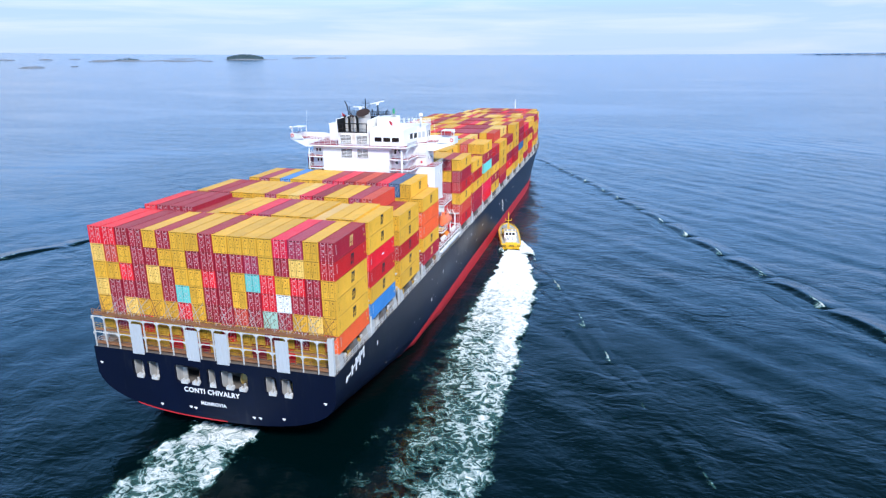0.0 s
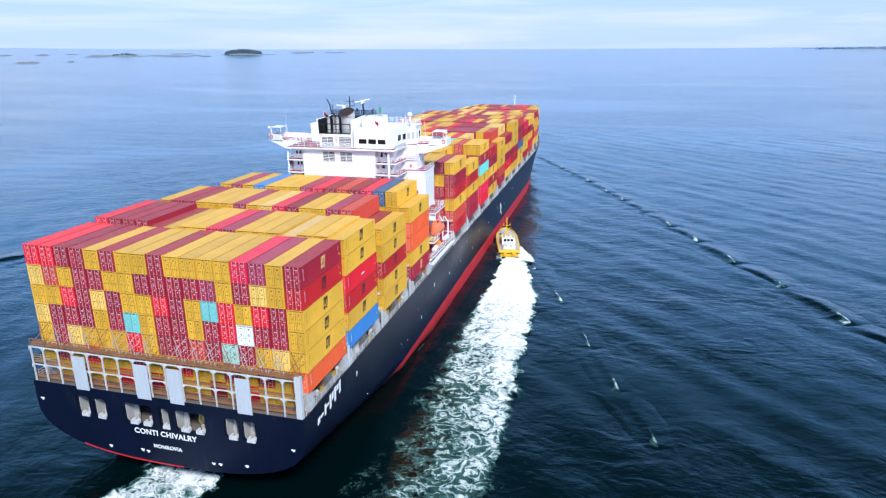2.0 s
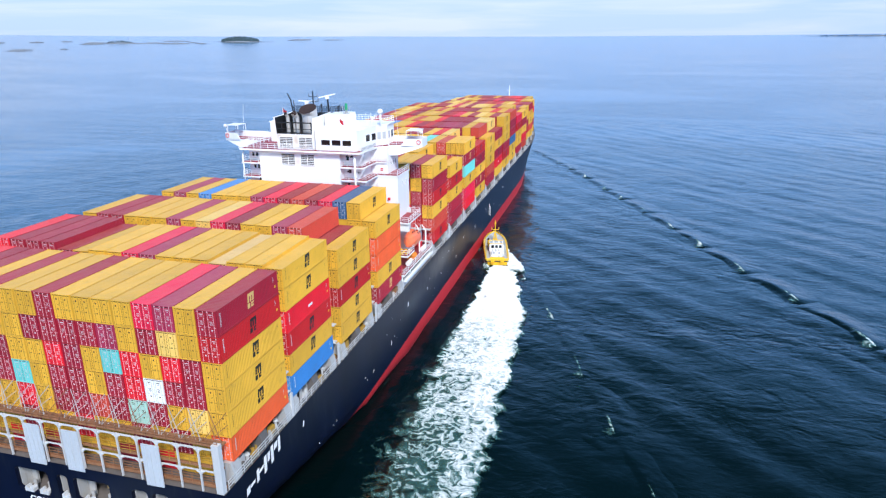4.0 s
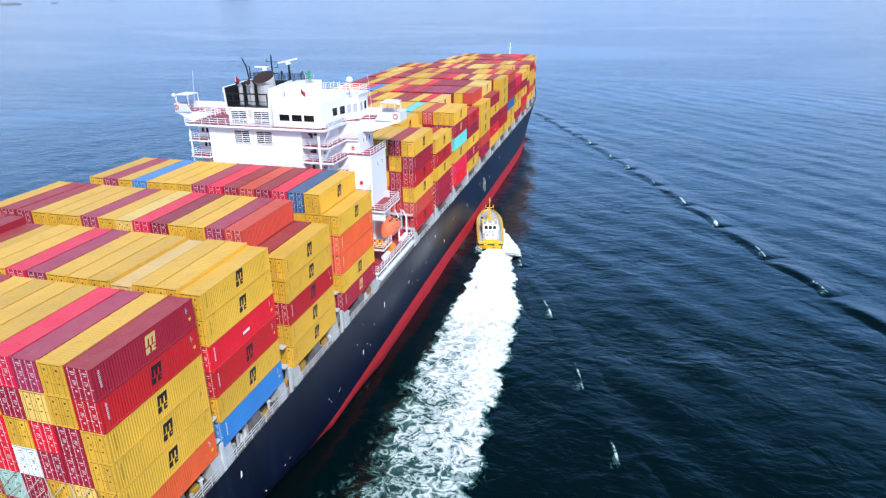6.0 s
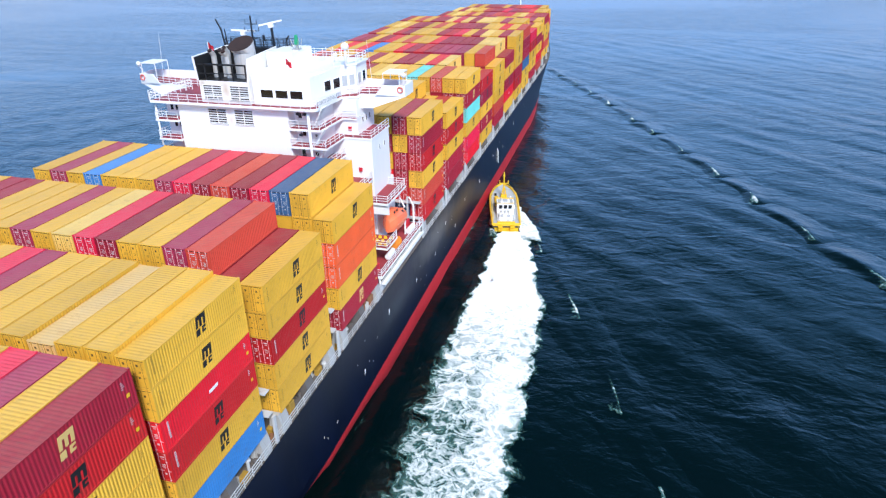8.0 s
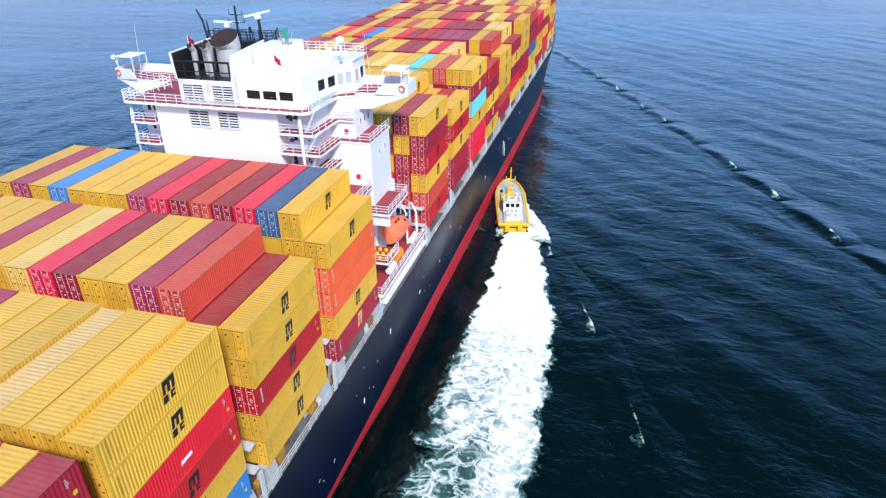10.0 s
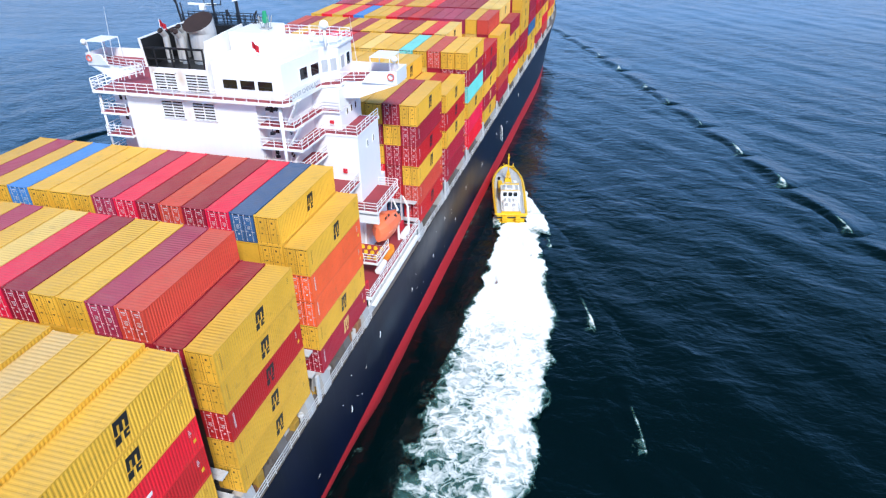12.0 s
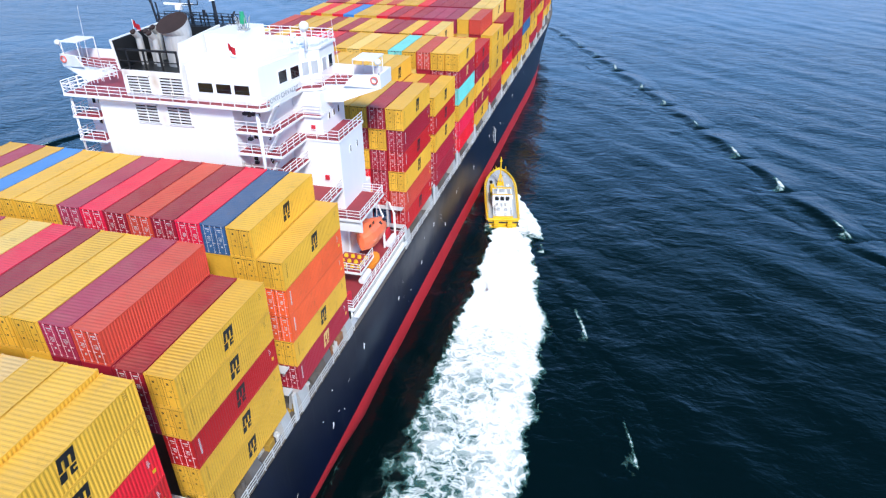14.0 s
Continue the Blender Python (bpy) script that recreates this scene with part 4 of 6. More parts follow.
slab([(8.6, 62.2), (13.8, 62.2), (13.9, 68.0), (17.95, 68.0), (17.95, 75.2), (8.6, 75.2)], 31.6, 0.26, [(8.6, 62.3), (13.7, 62.3), (13.8, 68.1), (17.85, 68.1), (17.85, 75.1)])
slab([(8.6, 62.1), (13.9, 62.1), (14.0, 68.05), (8.6, 68.05)], 29.1, 0.26, [(8.6, 62.2), (13.8, 62.2), (13.9, 68.0)])
for z in (34.2, 31.5, 28.9):
    slab([(-11.7, 62.0), (-8.1, 62.0), (-8.1, 66), (-11.7, 66)], z, 0.26, [(-8.1, 62.1), (-11.6, 62.1), (-11.6, 66)])
slab([(14.0, 61.8), (17.8, 61.8), (17.8, 68.05), (14.0, 68.05)], 25.8, 0.26, [(14.0, 61.9), (17.7, 61.9), (17.7, 68.0)])
slab([(14.0, 65.8), (20.7, 65.8), (20.7, 73.5), (14.0, 73.5)], 23.0, 0.3, [(14.0, 65.9), (20.6, 65.9), (20.6, 73.4), (18.0, 73.4)])
slab([(14.0, 64.3), (20.8, 64.3), (20.8, 68.6), (14.0, 68.6)], 16.8, 0.3, [(14.0, 64.4), (20.7, 64.4), (20.7, 68.6)])
slab([(14.0, 60.6), (21.2, 60.6), (21.2, 80.0), (14.0, 80.0)], 14.2, 0.3, [(14.0, 60.7), (21.1, 60.7), (21.1, 79.9)])
# pillars under the galleries
for x in (11.6, ):
    bm = bmesh.new()
    bar(bm, (x, 62.3, 26), (x, 62.3, 36.1), 0.2, 10)
    part("pillar", bm, WHITE, ship, smooth=True)
for x, y, z in ((-11.5, 62.3, 28), (20.7, 61.0, 12), (20.7, 65.8, 12), (20.7, 79.5, 12), (20.7, 73, 12)):
    bm = bmesh.new()
    bar(bm, (x, y, z), (x, y, 36.1 if z > 20 else 14.0), 0.13, 8)
    part("pillar", bm, WHITE, ship, smooth=True)
# stairs between the galleries
for z0, z1 in ((29.1, 31.6), (31.6, 34.0), (34.0, 36.9)):
    bm = bmesh.new()
    for i in range(11):
        f = (i + 0.5) / 11
        box(bm, 11.75 + 1.5 * f, 12.0 + 1.5 * f, 63.05, 63.95, z0 + (z1 - z0) * f - 0.03, z0 + (z1 - z0) * f + 0.01)
    for y in (63.0, 64.0):
        bar(bm, (11.75, y, z0), (13.35, y, z1), 0.07, 4)
        bar(bm, (11.75, y, z0 + 1), (13.35, y, z1 + 1), 0.04, 4)
        bar(bm, (11.75, y, z0), (11.75, y, z0 + 1), 0.04, 4)
    part("stair", bm, WHITE, ship, "steep white ladder with open treads")


def louvre(x0, x1, z0, z1, y, slats=6):
    bm = bmesh.new()
    for a, b, c, d in ((x0, x1, z1 - 0.1, z1), (x0, x1, z0, z0 + 0.1), (x0, x0 + 0.1, z0, z1), (x1 - 0.1, x1, z0, z1), ((x0 + x1) / 2 - 0.04, (x0 + x1) / 2 + 0.04, z0, z1)):
        box(bm, a, b, y - 0.10, y - 0.002, c, d)
    f = part("louvre", bm, WHITE, ship)
    # dark sheet that paints the shade between the slats
    bm = bmesh.new()
    box(bm, x0 + 0.05, x1 - 0.05, y - 0.02, y - 0.004, z0 + 0.05, z1 - 0.05)
    part("backing", bm, SOOT_AND_GAPS, f)
    for i in range(slats):
        z = z0 + 0.15 + (z1 - z0 - 0.25) * i / slats
        bm = bmesh.new()
        prism(bm, [(y - 0.12, z), (y - 0.03, z + 0.10), (y - 0.03, z + 0.14), (y - 0.12, z + 0.04)], 0, x0 + 0.1, x1 - 0.1)
        part("slat", bm, WHITISH, f)


louvre(-3.4, -0.5, 33.9, 36.1, 62.5)
louvre(0.6, 3.5, 33.9, 36.1, 62.5)
louvre(-3.4, -0.5, 37.2, 39.3, 62.3)
louvre(0.6, 3.5, 37.2, 39.3, 62.3)


def window(x, y, z, w, h, side=0, parent=ship):
    """A dark pane in a slim frame. side 0: faces aft, 1: faces starboard."""
    bm = bmesh.new()
    t = 0.07
    if side == 0:
        for a, b, c, d in ((x - w / 2 - t, x + w / 2 + t, z + h / 2, z + h / 2 + t), (x - w / 2 - t, x + w / 2 + t, z - h / 2 - t, z - h / 2), (x - w / 2 - t, x - w / 2, z - h / 2, z + h / 2), (x + w / 2, x + w / 2 + t, z - h / 2, z + h / 2)):
            box(bm, a, b, y - 0.06, y, c, d)
    else:
        for a, b, c, d in ((y - w / 2 - t, y + w / 2 + t, z + h / 2, z + h / 2 + t), (y - w / 2 - t, y + w / 2 + t, z - h / 2 - t, z - h / 2), (y - w / 2 - t, y - w / 2, z - h / 2, z + h / 2), (y + w / 2, y + w / 2 + t, z - h / 2, z + h / 2)):
            box(bm, x, x + 0.06, a, b, c, d)
    f = part("window", bm, WHITE, parent)
    bm = bmesh.new()
    if side == 0:
        box(bm, x - w / 2, x + w / 2, y - 0.025, y - 0.004, z - h / 2, z + h / 2)
    else:
        box(bm, x + 0.004, x + 0.025, y - w / 2, y + w / 2, z - h / 2, z + h / 2)
    part("pane", bm, GLASS, f)


# bridge deck: funnel casing, wheelhouse, wings
SHIFT = Vector((-1.75, 0, 0.5))
bm = bmesh.new()
prism(bm, [(-2.1, 36.35), (5.3, 36.35), (5.3, 39.3), (-2.1, 39.3)], 1, 62.3, 70.5)
part("funnel_casing", bm, WHITE, ship)
for x0, x1, top in ((-2.4, -2.1, [(70.5, 42.6), (62.0, 42.4)]), (5.1, 5.35, [(70.5, 42.6), (62.9, 42.2)])):  # sloping cheeks beside the exhausts
    bm = bmesh.new()
    prism(bm, [(62.3, 39.3), (70.5, 39.3)] + top, 0, x0, x1)
    part("funnel_cheek", bm, WHITE, ship)
bm = bmesh.new()
prism(bm, [(62.35, 39.3), (70.3, 39.3), (70.3, 42.5), (62.05, 42.3)], 0, -2.1, -2.02)
box(bm, -2.05, 5.1, 69.9, 70.1, 39.3, 42.4)
box(bm, -2.05, 5.1, 62.4, 70, 39.3, 39.34)
for x in (-1.0, 1.0, 3.0, 4.95):
    box(bm, x, x + 0.14, 62.3, 62.5, 39.3, 41.5)
box(bm, -2.1, 5.1, 62.3, 62.5, 41.3, 41.5)
box(bm, -2.1, 5.1, 62.3, 62.5, 40.2, 40.28)
part("funnel_bay", bm, BLACK, ship)
bm = bmesh.new()
bar(bm, (3.3, 65.6, 39.3), (3.3, 65.6, 42.6), 1.45, 24)
part("funnel", bm, STACKGREY, ship, "grey exhaust stack with a sooty slanted mouth", smooth=False)
bm = bmesh.new()
prof = [(1.55 * math.cos(2 * math.pi * i / 28), 1.55 * math.sin(2 * math.pi * i / 28)) for i in range(28)]
A = [bm.verts.new((3.3 + x * 0.95, 65.6 + y * 0.95, 42.55)) for x, y in prof]
B = [bm.verts.new((3.1 + x * 1.05, 65.3 + y * 1.1, 43.7 + 0.5 * y)) for x, y in prof]
C = [bm.verts.new((3.1 + x * 0.95, 65.3 + y * 1.0, 43.7 + 0.5 * y)) for x, y in prof]
for i in range(28):
    j = (i + 1) % 28
    bm.faces.new((A[i], A[j], B[j], B[i]))
    bm.faces.new((B[i], B[j], C[j], C[i])).material_index = 1
bm.faces.new(C).material_index = 1
part("stack_mouth", bm, [STACKGREY, SOOT_AND_GAPS], ship)
for x, y in ((-0.8, 64.6), (0.3, 65.2), (1.3, 64.4), (-0.2, 67.0)):
    bm = bmesh.new()
    bar(bm, (x, y, 39.3), (x, y, 42.2), 0.36, 14)
    bar(bm, (x, y, 42.2), (x - 0.1, y - 0.5, 42.8), 0.34, 14)
    p = part("exhaust_pipe", bm, STACKGREY, ship)
    bm = bmesh.new()
    bar(bm, (x - 0.1, y - 0.5, 42.78), (x - 0.13, y - 0.62, 42.95), 0.3, 14)
    part("mouth", bm, SOOT_AND_GAPS, p)
# wheelhouse
SHIFT = Vector((-0.8, 0, 0.5))
bm = bmesh.new()
prism(bm, [(4.7, 62.5), (12.1, 62.5), (12.7, 63.1), (13.9, 70.0), (15.4, 72.0), (15.4, 76.0), (-9.0, 76.0), (-9.0, 70.5), (4.7, 70.5)], 2, 36.35, 40.2)
bmesh.ops.bevel(bm, geom=list(bm.edges), offset=0.05, segments=1, affect="EDGES")
wheelhouse = part("wheelhouse", bm, WHITE, ship)
bm = bmesh.new()
prism(bm, [(4.7, 63.4), (12.0, 63.4), (12.7, 64.2), (14.0, 70.1), (15.6, 72.1), (15.6, 76.2), (-9.2, 76.2), (-9.2, 70.6), (4.7, 70.6)], 2, 40.2, 40.45)
part("roof", bm, WHITE, ship)
bm = bmesh.new()
rails(bm, [(13.4, 69.0, 40.45), (13.9, 70.3, 40.45), (15.4, 72.2, 40.45), (15.4, 76, 40.45), (2, 76, 40.45)], 1.1, 1.4, 0.045)
part("railing", bm, WHITE, ship)
block("penthouse", 5.3, 9.0, 66.0, 72.0, 40.4, 42.6)
for x in (6.75, 8.87, 10.97):
    window(x, 62.5, 37.93, 1.72, 0.98)
for a, b, d, w, h, z, pane in (((12.7, 63.1), (13.9, 70.0), 3.78, 1.36, 1.25, 38.35, GLASS), ((12.7, 63.1), (13.9, 70.0), 5.92, 1.5, 1.25, 38.3, GLASS), ((13.9, 70.0), (15.4, 72.0), 0.6, 0.8, 1.4, 38.3, LIGHTGREY),
                               ((13.9, 70.0), (15.4, 72.0), 1.75, 0.8, 1.4, 38.3, LIGHTGREY), ((15.4, 72.0), (15.4, 76.0), 1.0, 1.0, 1.4, 38.3, LIGHTGREY), ((15.4, 72.0), (15.4, 76.0), 2.7, 1.0, 1.4, 38.3, GLASS)):
    run = Vector((b[0] - a[0], b[1] - a[1], 0)).normalized()  # windows in the starboard wall and its canted corner
    at = Matrix.Translation(SHIFT + Vector((a[0], a[1], z)) + run * d + Vector((run.y, -run.x, 0)) * 0.02) @ pose(0, 0, 0, 0, 0, math.degrees(math.atan2(run.y, run.x)))
    bm = bmesh.new()
    for x0, x1, z0, z1 in ((-w / 2 - 0.07, w / 2 + 0.07, h / 2, h / 2 + 0.07), (-w / 2 - 0.07, w / 2 + 0.07, -h / 2 - 0.07, -h / 2), (-w / 2 - 0.07, -w / 2, -h / 2, h / 2), (w / 2, w / 2 + 0.07, -h / 2, h / 2)):
        box(bm, x0, x1, -0.05, 0.02, z0, z1)
    f = part("window", bm, WHITE, ship)
    f.matrix_basis = at
    bm = bmesh.new()
    box(bm, -w / 2, w / 2, -0.02, 0.01, -h / 2, h / 2)
    part("pane", bm, pane, f)
SHIFT = Vector((0, 0, 0))
bm = bmesh.new()  # name board on the gallery's railing
prism(bm, [(62.5, 36.95), (67.6, 36.95), (67.6, 37.95), (62.5, 37.95)], 0, 0, 0.05)
board = part("name_board", bm, WHITE, ship)
lean = math.degrees(math.atan2(0.3, 5.1))
board.matrix_basis = Matrix.Translation((13.13, 62.5, 0)) @ pose(0, 0, 0, 0, 0, -lean) @ Matrix.Translation((0, -62.5, 0))
lettering("CONTI CHIVALRY", 0.72, Matrix.Translation((13.36, 65.05, 37.45)) @ pose(0, 0, 0, 90, 0, 90 - lean), ship, LIGHTGREY)
def sweep(bm):
    """Draws the after edge of a bridge wing forward towards its tip."""
    for v in bm.verts:
        if v.co.y < 74:
            v.co.y += 1.9 * max(0.0, min(1.0, (abs(v.co.x) - 14) / 7.5))


SHIFT = Vector((0, 0, 0.6))
for s in (1, -1):
    bm = bmesh.new()  # wing: sloping underside, deck, bulwarks
    prism(bm, [(s * 9.0, 36.0), (s * 15.5, 34.4), (s * 17.0, 34.4), (s * 21.5, 35.9), (s * 21.5, 36.3), (s * 9.0, 36.3)], 1, 70.6, 76.0)
    prism(bm, [(s * 9.0, 36.3), (s * 21.3, 36.3), (s * 21.3, 37.5), (s * 14, 37.5), (s * 12, 37.2), (s * 9.0, 37.2)], 1, 75.8, 76.0)
    prism(bm, [(s * 17.5, 36.3), (s * 21.5, 35.9), (s * 21.5, 37.5), (s * 18.6, 37.5)], 1, 70.5, 70.7)
    box(bm, *sorted((s * 21.3, s * 21.55)), 70.5, 76.0, 35.9, 37.5)
    sweep(bm)
    part("bridge_wing", bm, WHITE, ship)
    bm = bmesh.new()
    box(bm, *sorted((s * 9.2, s * 21.2)), 70.7, 75.8, 36.3, 36.33)
    sweep(bm)
    part("wing_deck", bm, DECKRED, ship)
    bm = bmesh.new()
    rails(bm, [(s * 9.0, 70.7, 36.33), (s * 14.0, 70.7, 36.33), (s * 19.3, 70.7, 36.33)], 1.15, 1.2, 0.045)
    sweep(bm)
    part("railing", bm, WHITE, ship)
    bm = bmesh.new()
    box(bm, *sorted((s * 18.4, s * 21.0)), 72.2, 75.4, 39.0, 39.12)
    for x in (18.4, 20.8):
        for y in (72.3, 75.3):
            bar(bm, (s * x, y, 36.3), (s * x, y, 39.0), 0.06, 6)
    part("wing_canopy", bm, WHITE, ship)
    bm = bmesh.new()
    bar(bm, (s * 21.2, 72.8, 37.4), (s * 21.3, 72.5, 38.6), 0.05, 6)
    bmesh.ops.create_icosphere(bm, subdivisions=2, radius=0.38, matrix=Matrix.Translation((s * 21.35, 72.4, 38.9)))
    part("searchlight", bm, WHITE, ship, smooth=True)
    bm = bmesh.new()
    bar(bm, (s * 17.0, 72, 37), (s * 16.4, 72, 43.5), 0.04, 5, 0.015)
    part("whip_aerial", bm, WHITE, ship)
    ring = bmesh.new()
    for i in range(14):
        a, b = 2 * math.pi * i / 14, 2 * math.pi * (i + 1) / 14
        bar(ring, (s * 20.9 + 0.38 * math.cos(a), 72.12, 36.9 + 0.38 * math.sin(a)), (s * 20.9 + 0.38 * math.cos(b), 72.12, 36.9 + 0.38 * math.sin(b)), 0.09, 6)
    part("lifebuoy", ring, material("lifebuoy_red", (0.7, 0.16, 0.12), 0.6) if s > 0 else bpy.data.materials["lifebuoy_red"], ship)
# ladder cage on the port gallery
SHIFT = Vector((-2.2, 0, 0.4))
bm = bmesh.new()
rails(bm, [(-9.8, 62.0, 36.4), (-7.0, 63.8, 37.2), (-5.6, 66, 37.2), (-8, 67, 37.2)], 1.3, 0.8, 0.05)
rails(bm, [(-9.4, 64.0, 36.4), (-6.6, 65.8, 37.0)], 1.3, 0.7, 0.05)
part("stair", bm, WHITE, ship)
SHIFT = Vector((0, 0, 0))
# small windows, doors, red boxes on the white walls
for x, y, z, w, h in ((9.4, 64.3, 35.3, 0.5, 0.7), (9.8, 64.3, 32.9, 0.5, 0.7), (9.4, 64.3, 30.3, 0.5, 0.7), (-10.4, 64.3, 35.4, 0.45, 0.7), (-9.6, 64.3, 35.4, 0.45, 0.7), (-10.2, 64.3, 33.0, 0.45, 0.7), (-9.4, 64.3, 33.0, 0.45, 0.7), (-9.2, 64.3, 30.4, 0.5, 0.8), (11.4, 64.3, 30.1, 0.5, 0.6), (10.6, 64.3, 35.3, 0.35, 0.35), (11.5, 64.3, 32.7, 0.35, 0.35)):
    window(x, y, z, w, h)
for y in (71.2, 72.5, 73.8):
    window(15.45, y, 33.4, 0.4, 0.8, 1)
for y in (71.0, 73.0):
    window(17.85, y, 29.6, 0.35, 0.8, 1)
for y, z in ((66.0, 35.9), (66.0, 33.2), (66.0, 30.6)):
    window(12.0, y, z, 0.4, 0.4, 1)
for x, y, z in ((14.3, 69.25, 32.5), (16.0, 68.05, 27.0)):
    bm = bmesh.new()
    box(bm, x - 0.24, x + 0.24, y - 0.15, y, z - 0.26, z + 0.26)
    part("fire_box", bm, FLAGRED, ship)

for x, y, z in ((10.2, 62.3, 36.2), (11.1, 62.3, 36.2), (10.3, 62.4, 33.4), (9.5, 64.2, 29.9)):
    bm = bmesh.new()
    box(bm, x - 0.22, x + 0.22, y - 0.2, y + 0.2, z - 0.3, z)
    bar(bm, (x, y, z), (x, y, z + 0.42), 0.04, 6)
    part("floodlight", bm, MASTBLUE, ship)
bm = bmesh.new()
for a, b in (((8.9, 62.6, 30.4), (8.9, 62.6, 29.5)), ((8.9, 62.6, 29.5), (9.9, 62.6, 29.5)), ((9.9, 62.6, 29.5), (9.9, 62.6, 30.4))):
    bar(bm, a, b, 0.05, 6)
part("pipe", bm, GREY, ship)

# masts and aerials above the bridge
SHIFT = Vector((-1.5, 0, 0.6))
def mast(pts, mat, label=""):
    bm = bmesh.new()
    for a, b, r in pts:
        bar(bm, a, b, r, 7, r * 0.75)
    return part("mast", bm, mat, ship, label)


mast([((1.3, 71, 40.4), (1.3, 71, 46.4), 0.16), ((0.4, 71, 45.3), (2.2, 71, 45.3), 0.06), ((0.2, 71, 44.4), (2.4, 71, 44.4), 0.06), ((0.5, 71, 43.4), (2.1, 71, 43.4), 0.06), ((0.4, 71, 45.3), (0.4, 71, 45.9), 0.05), ((2.2, 71, 45.3), (2.2, 71, 45.9), 0.05), ((2.4, 71, 44.4), (2.4, 71, 45.0), 0.06), ((0.2, 71, 44.4), (0.2, 71, 44.9), 0.06), ((2.4, 70.2, 40.4), (1.4, 71, 43.4), 0.09), ((0.2, 70.2, 40.4), (1.2, 71, 43.4), 0.09)], MASTBLUE, "dark signal mast with crosstrees")
mast([((4.6, 71, 40.4), (4.4, 71, 45.0), 0.24), ((3.9, 71, 41.0), (4.4, 71, 42.6), 0.1), ((5.2, 71, 41.0), (4.5, 71, 42.6), 0.1)], MASTBLUE)
mast([((-2.6, 70.5, 40.2), (-3.3, 70.5, 44.9), 0.16), ((-3.2, 70.5, 44.4), (-3.9, 70.5, 45.9), 0.14), ((-2.3, 70.5, 40.2), (-2.7, 70.5, 44.6), 0.11), ((-3.1, 70.5, 43.2), (-2.6, 70.5, 43.2), 0.08)], MASTBLUE)
mast([((6.6, 71, 41.0), (6.5, 71, 43.6), 0.13), ((6.5, 71, 43.2), (6.9, 71, 43.9), 0.13), ((7.0, 71, 41.0), (6.6, 71, 42.8), 0.08), ((2.9, 71, 40.4), (2.9, 71, 43.9), 0.1), ((3.1, 71, 43.2), (3.1, 71, 43.9), 0.13)], MASTBLUE)
bm = bmesh.new()
rails(bm, [(-2.8, 70.6, 42.3), (7.4, 70.6, 42.3)], 1.1, 0.9, 0.05)
rails(bm, [(-2.8, 71.8, 42.3), (7.4, 71.8, 42.3)], 1.1, 0.9, 0.05)
box(bm, -2.8, 7.4, 70.5, 72, 42.1, 42.3)
part("mast_platform", bm, MASTBLUE, ship)
for x, z, tilt in ((-0.1, 44.3, 2), (4.3, 45.4, -12)):
    bm = bmesh.new()
    box(bm, -0.3, 0.3, -0.3, 0.3, -0.5, 0)
    box(bm, -1.7, 1.7, -0.12, 0.12, 0.0, 0.22)
    r = part("radar_scanner", bm, WHITE, ship)
    r.matrix_basis = Matrix.Translation(SHIFT) @ pose(x, 71, z, 0, tilt, 8)
mast([((-0.1, 71, 40.4), (-0.1, 71, 44.0), 0.09)], MASTBLUE)
mast([((9.3, 68.5, 40.4), (9.3, 68.5, 43.2), 0.22)], GREY)
bm = bmesh.new()
for i in range(8):
    a = 2 * math.pi * i / 8
    bar(bm, (9.3 + 0.5 * math.cos(a), 68.5 + 0.5 * math.sin(a), 42.6), (9.3 + 0.8 * math.cos(a), 68.5 + 0.8 * math.sin(a), 43.9), 0.035, 4)
box(bm, 8.8, 9.8, 68.0, 69.0, 42.5, 42.62)
part("mast_cage", bm, GREY, ship)
bm = bmesh.new()
bar(bm, (9.3, 68.5, 43.2), (9.3, 68.5, 44.4), 0.38, 10, 0.2)
part("lantern", bm, GREEN, ship)
bm = bmesh.new()
bar(bm, (15.4, 70.4, 40.4), (15.4, 70.4, 42.4), 0.18, 8)
bmesh.ops.create_icosphere(bm, subdivisions=2, radius=0.55, matrix=Matrix.Translation((15.4, 70.4, 42.8)))
part("radome", bm, WHITE, ship, smooth=True)
for x, y, z, r in ((-3.4, 68.0, 41.6, 0.5), (13.2, 72, 41.4, 0.3)):
    bm = bmesh.new()
    bar(bm, (x, y, 40.2), (x, y, z), 0.1, 6)
    bmesh.ops.create_icosphere(bm, subdivisions=2, radius=r, matrix=Matrix.Translation((x, y, z)))
    part("radome", bm, WHITE, ship, smooth=True)
for x, y in ((10.8, 71), (11.6, 72.5), (12.4, 73), (14.2, 69), (13.0, 74.5), (15.8, 69.6)):
    bm = bmesh.new()
    bar(bm, (x, y, 40.4), (x, y, 42.0 + 0.4 * random.random()), 0.05, 5, 0.03)
    part("whip_aerial", bm, WHITE, ship)
for p, tilt in (((9.5, 64.6, 41.2), 25), ((-3.0, 66.5, 42.6), 0)):
    bm = bmesh.new()
    bar(bm, (0, 0, -1.0), (0, 0, 0.9), 0.04, 5)
    f = part("flagstaff", bm, WHITE, ship)
    f.matrix_basis = Matrix.Translation(SHIFT) @ pose(*p)
    bm = bmesh.new()
    n = 6
    P = [[bm.verts.new((0.05 + 0.7 * i / n, 0.12 * math.sin(2.4 * i / n * math.pi), 0.8 - 0.75 * j - 0.5 * i / n)) for i in range(n + 1)] for j in (0, 1)]
    for i in range(n):
        bm.faces.new((P[0][i], P[0][i + 1], P[1][i + 1], P[1][i]))
    bmesh.ops.solidify(bm, geom=list(bm.faces), thickness=0.02)
    part("flag", bm, FLAGRED, f)

SHIFT = Vector((0, 0, 0))
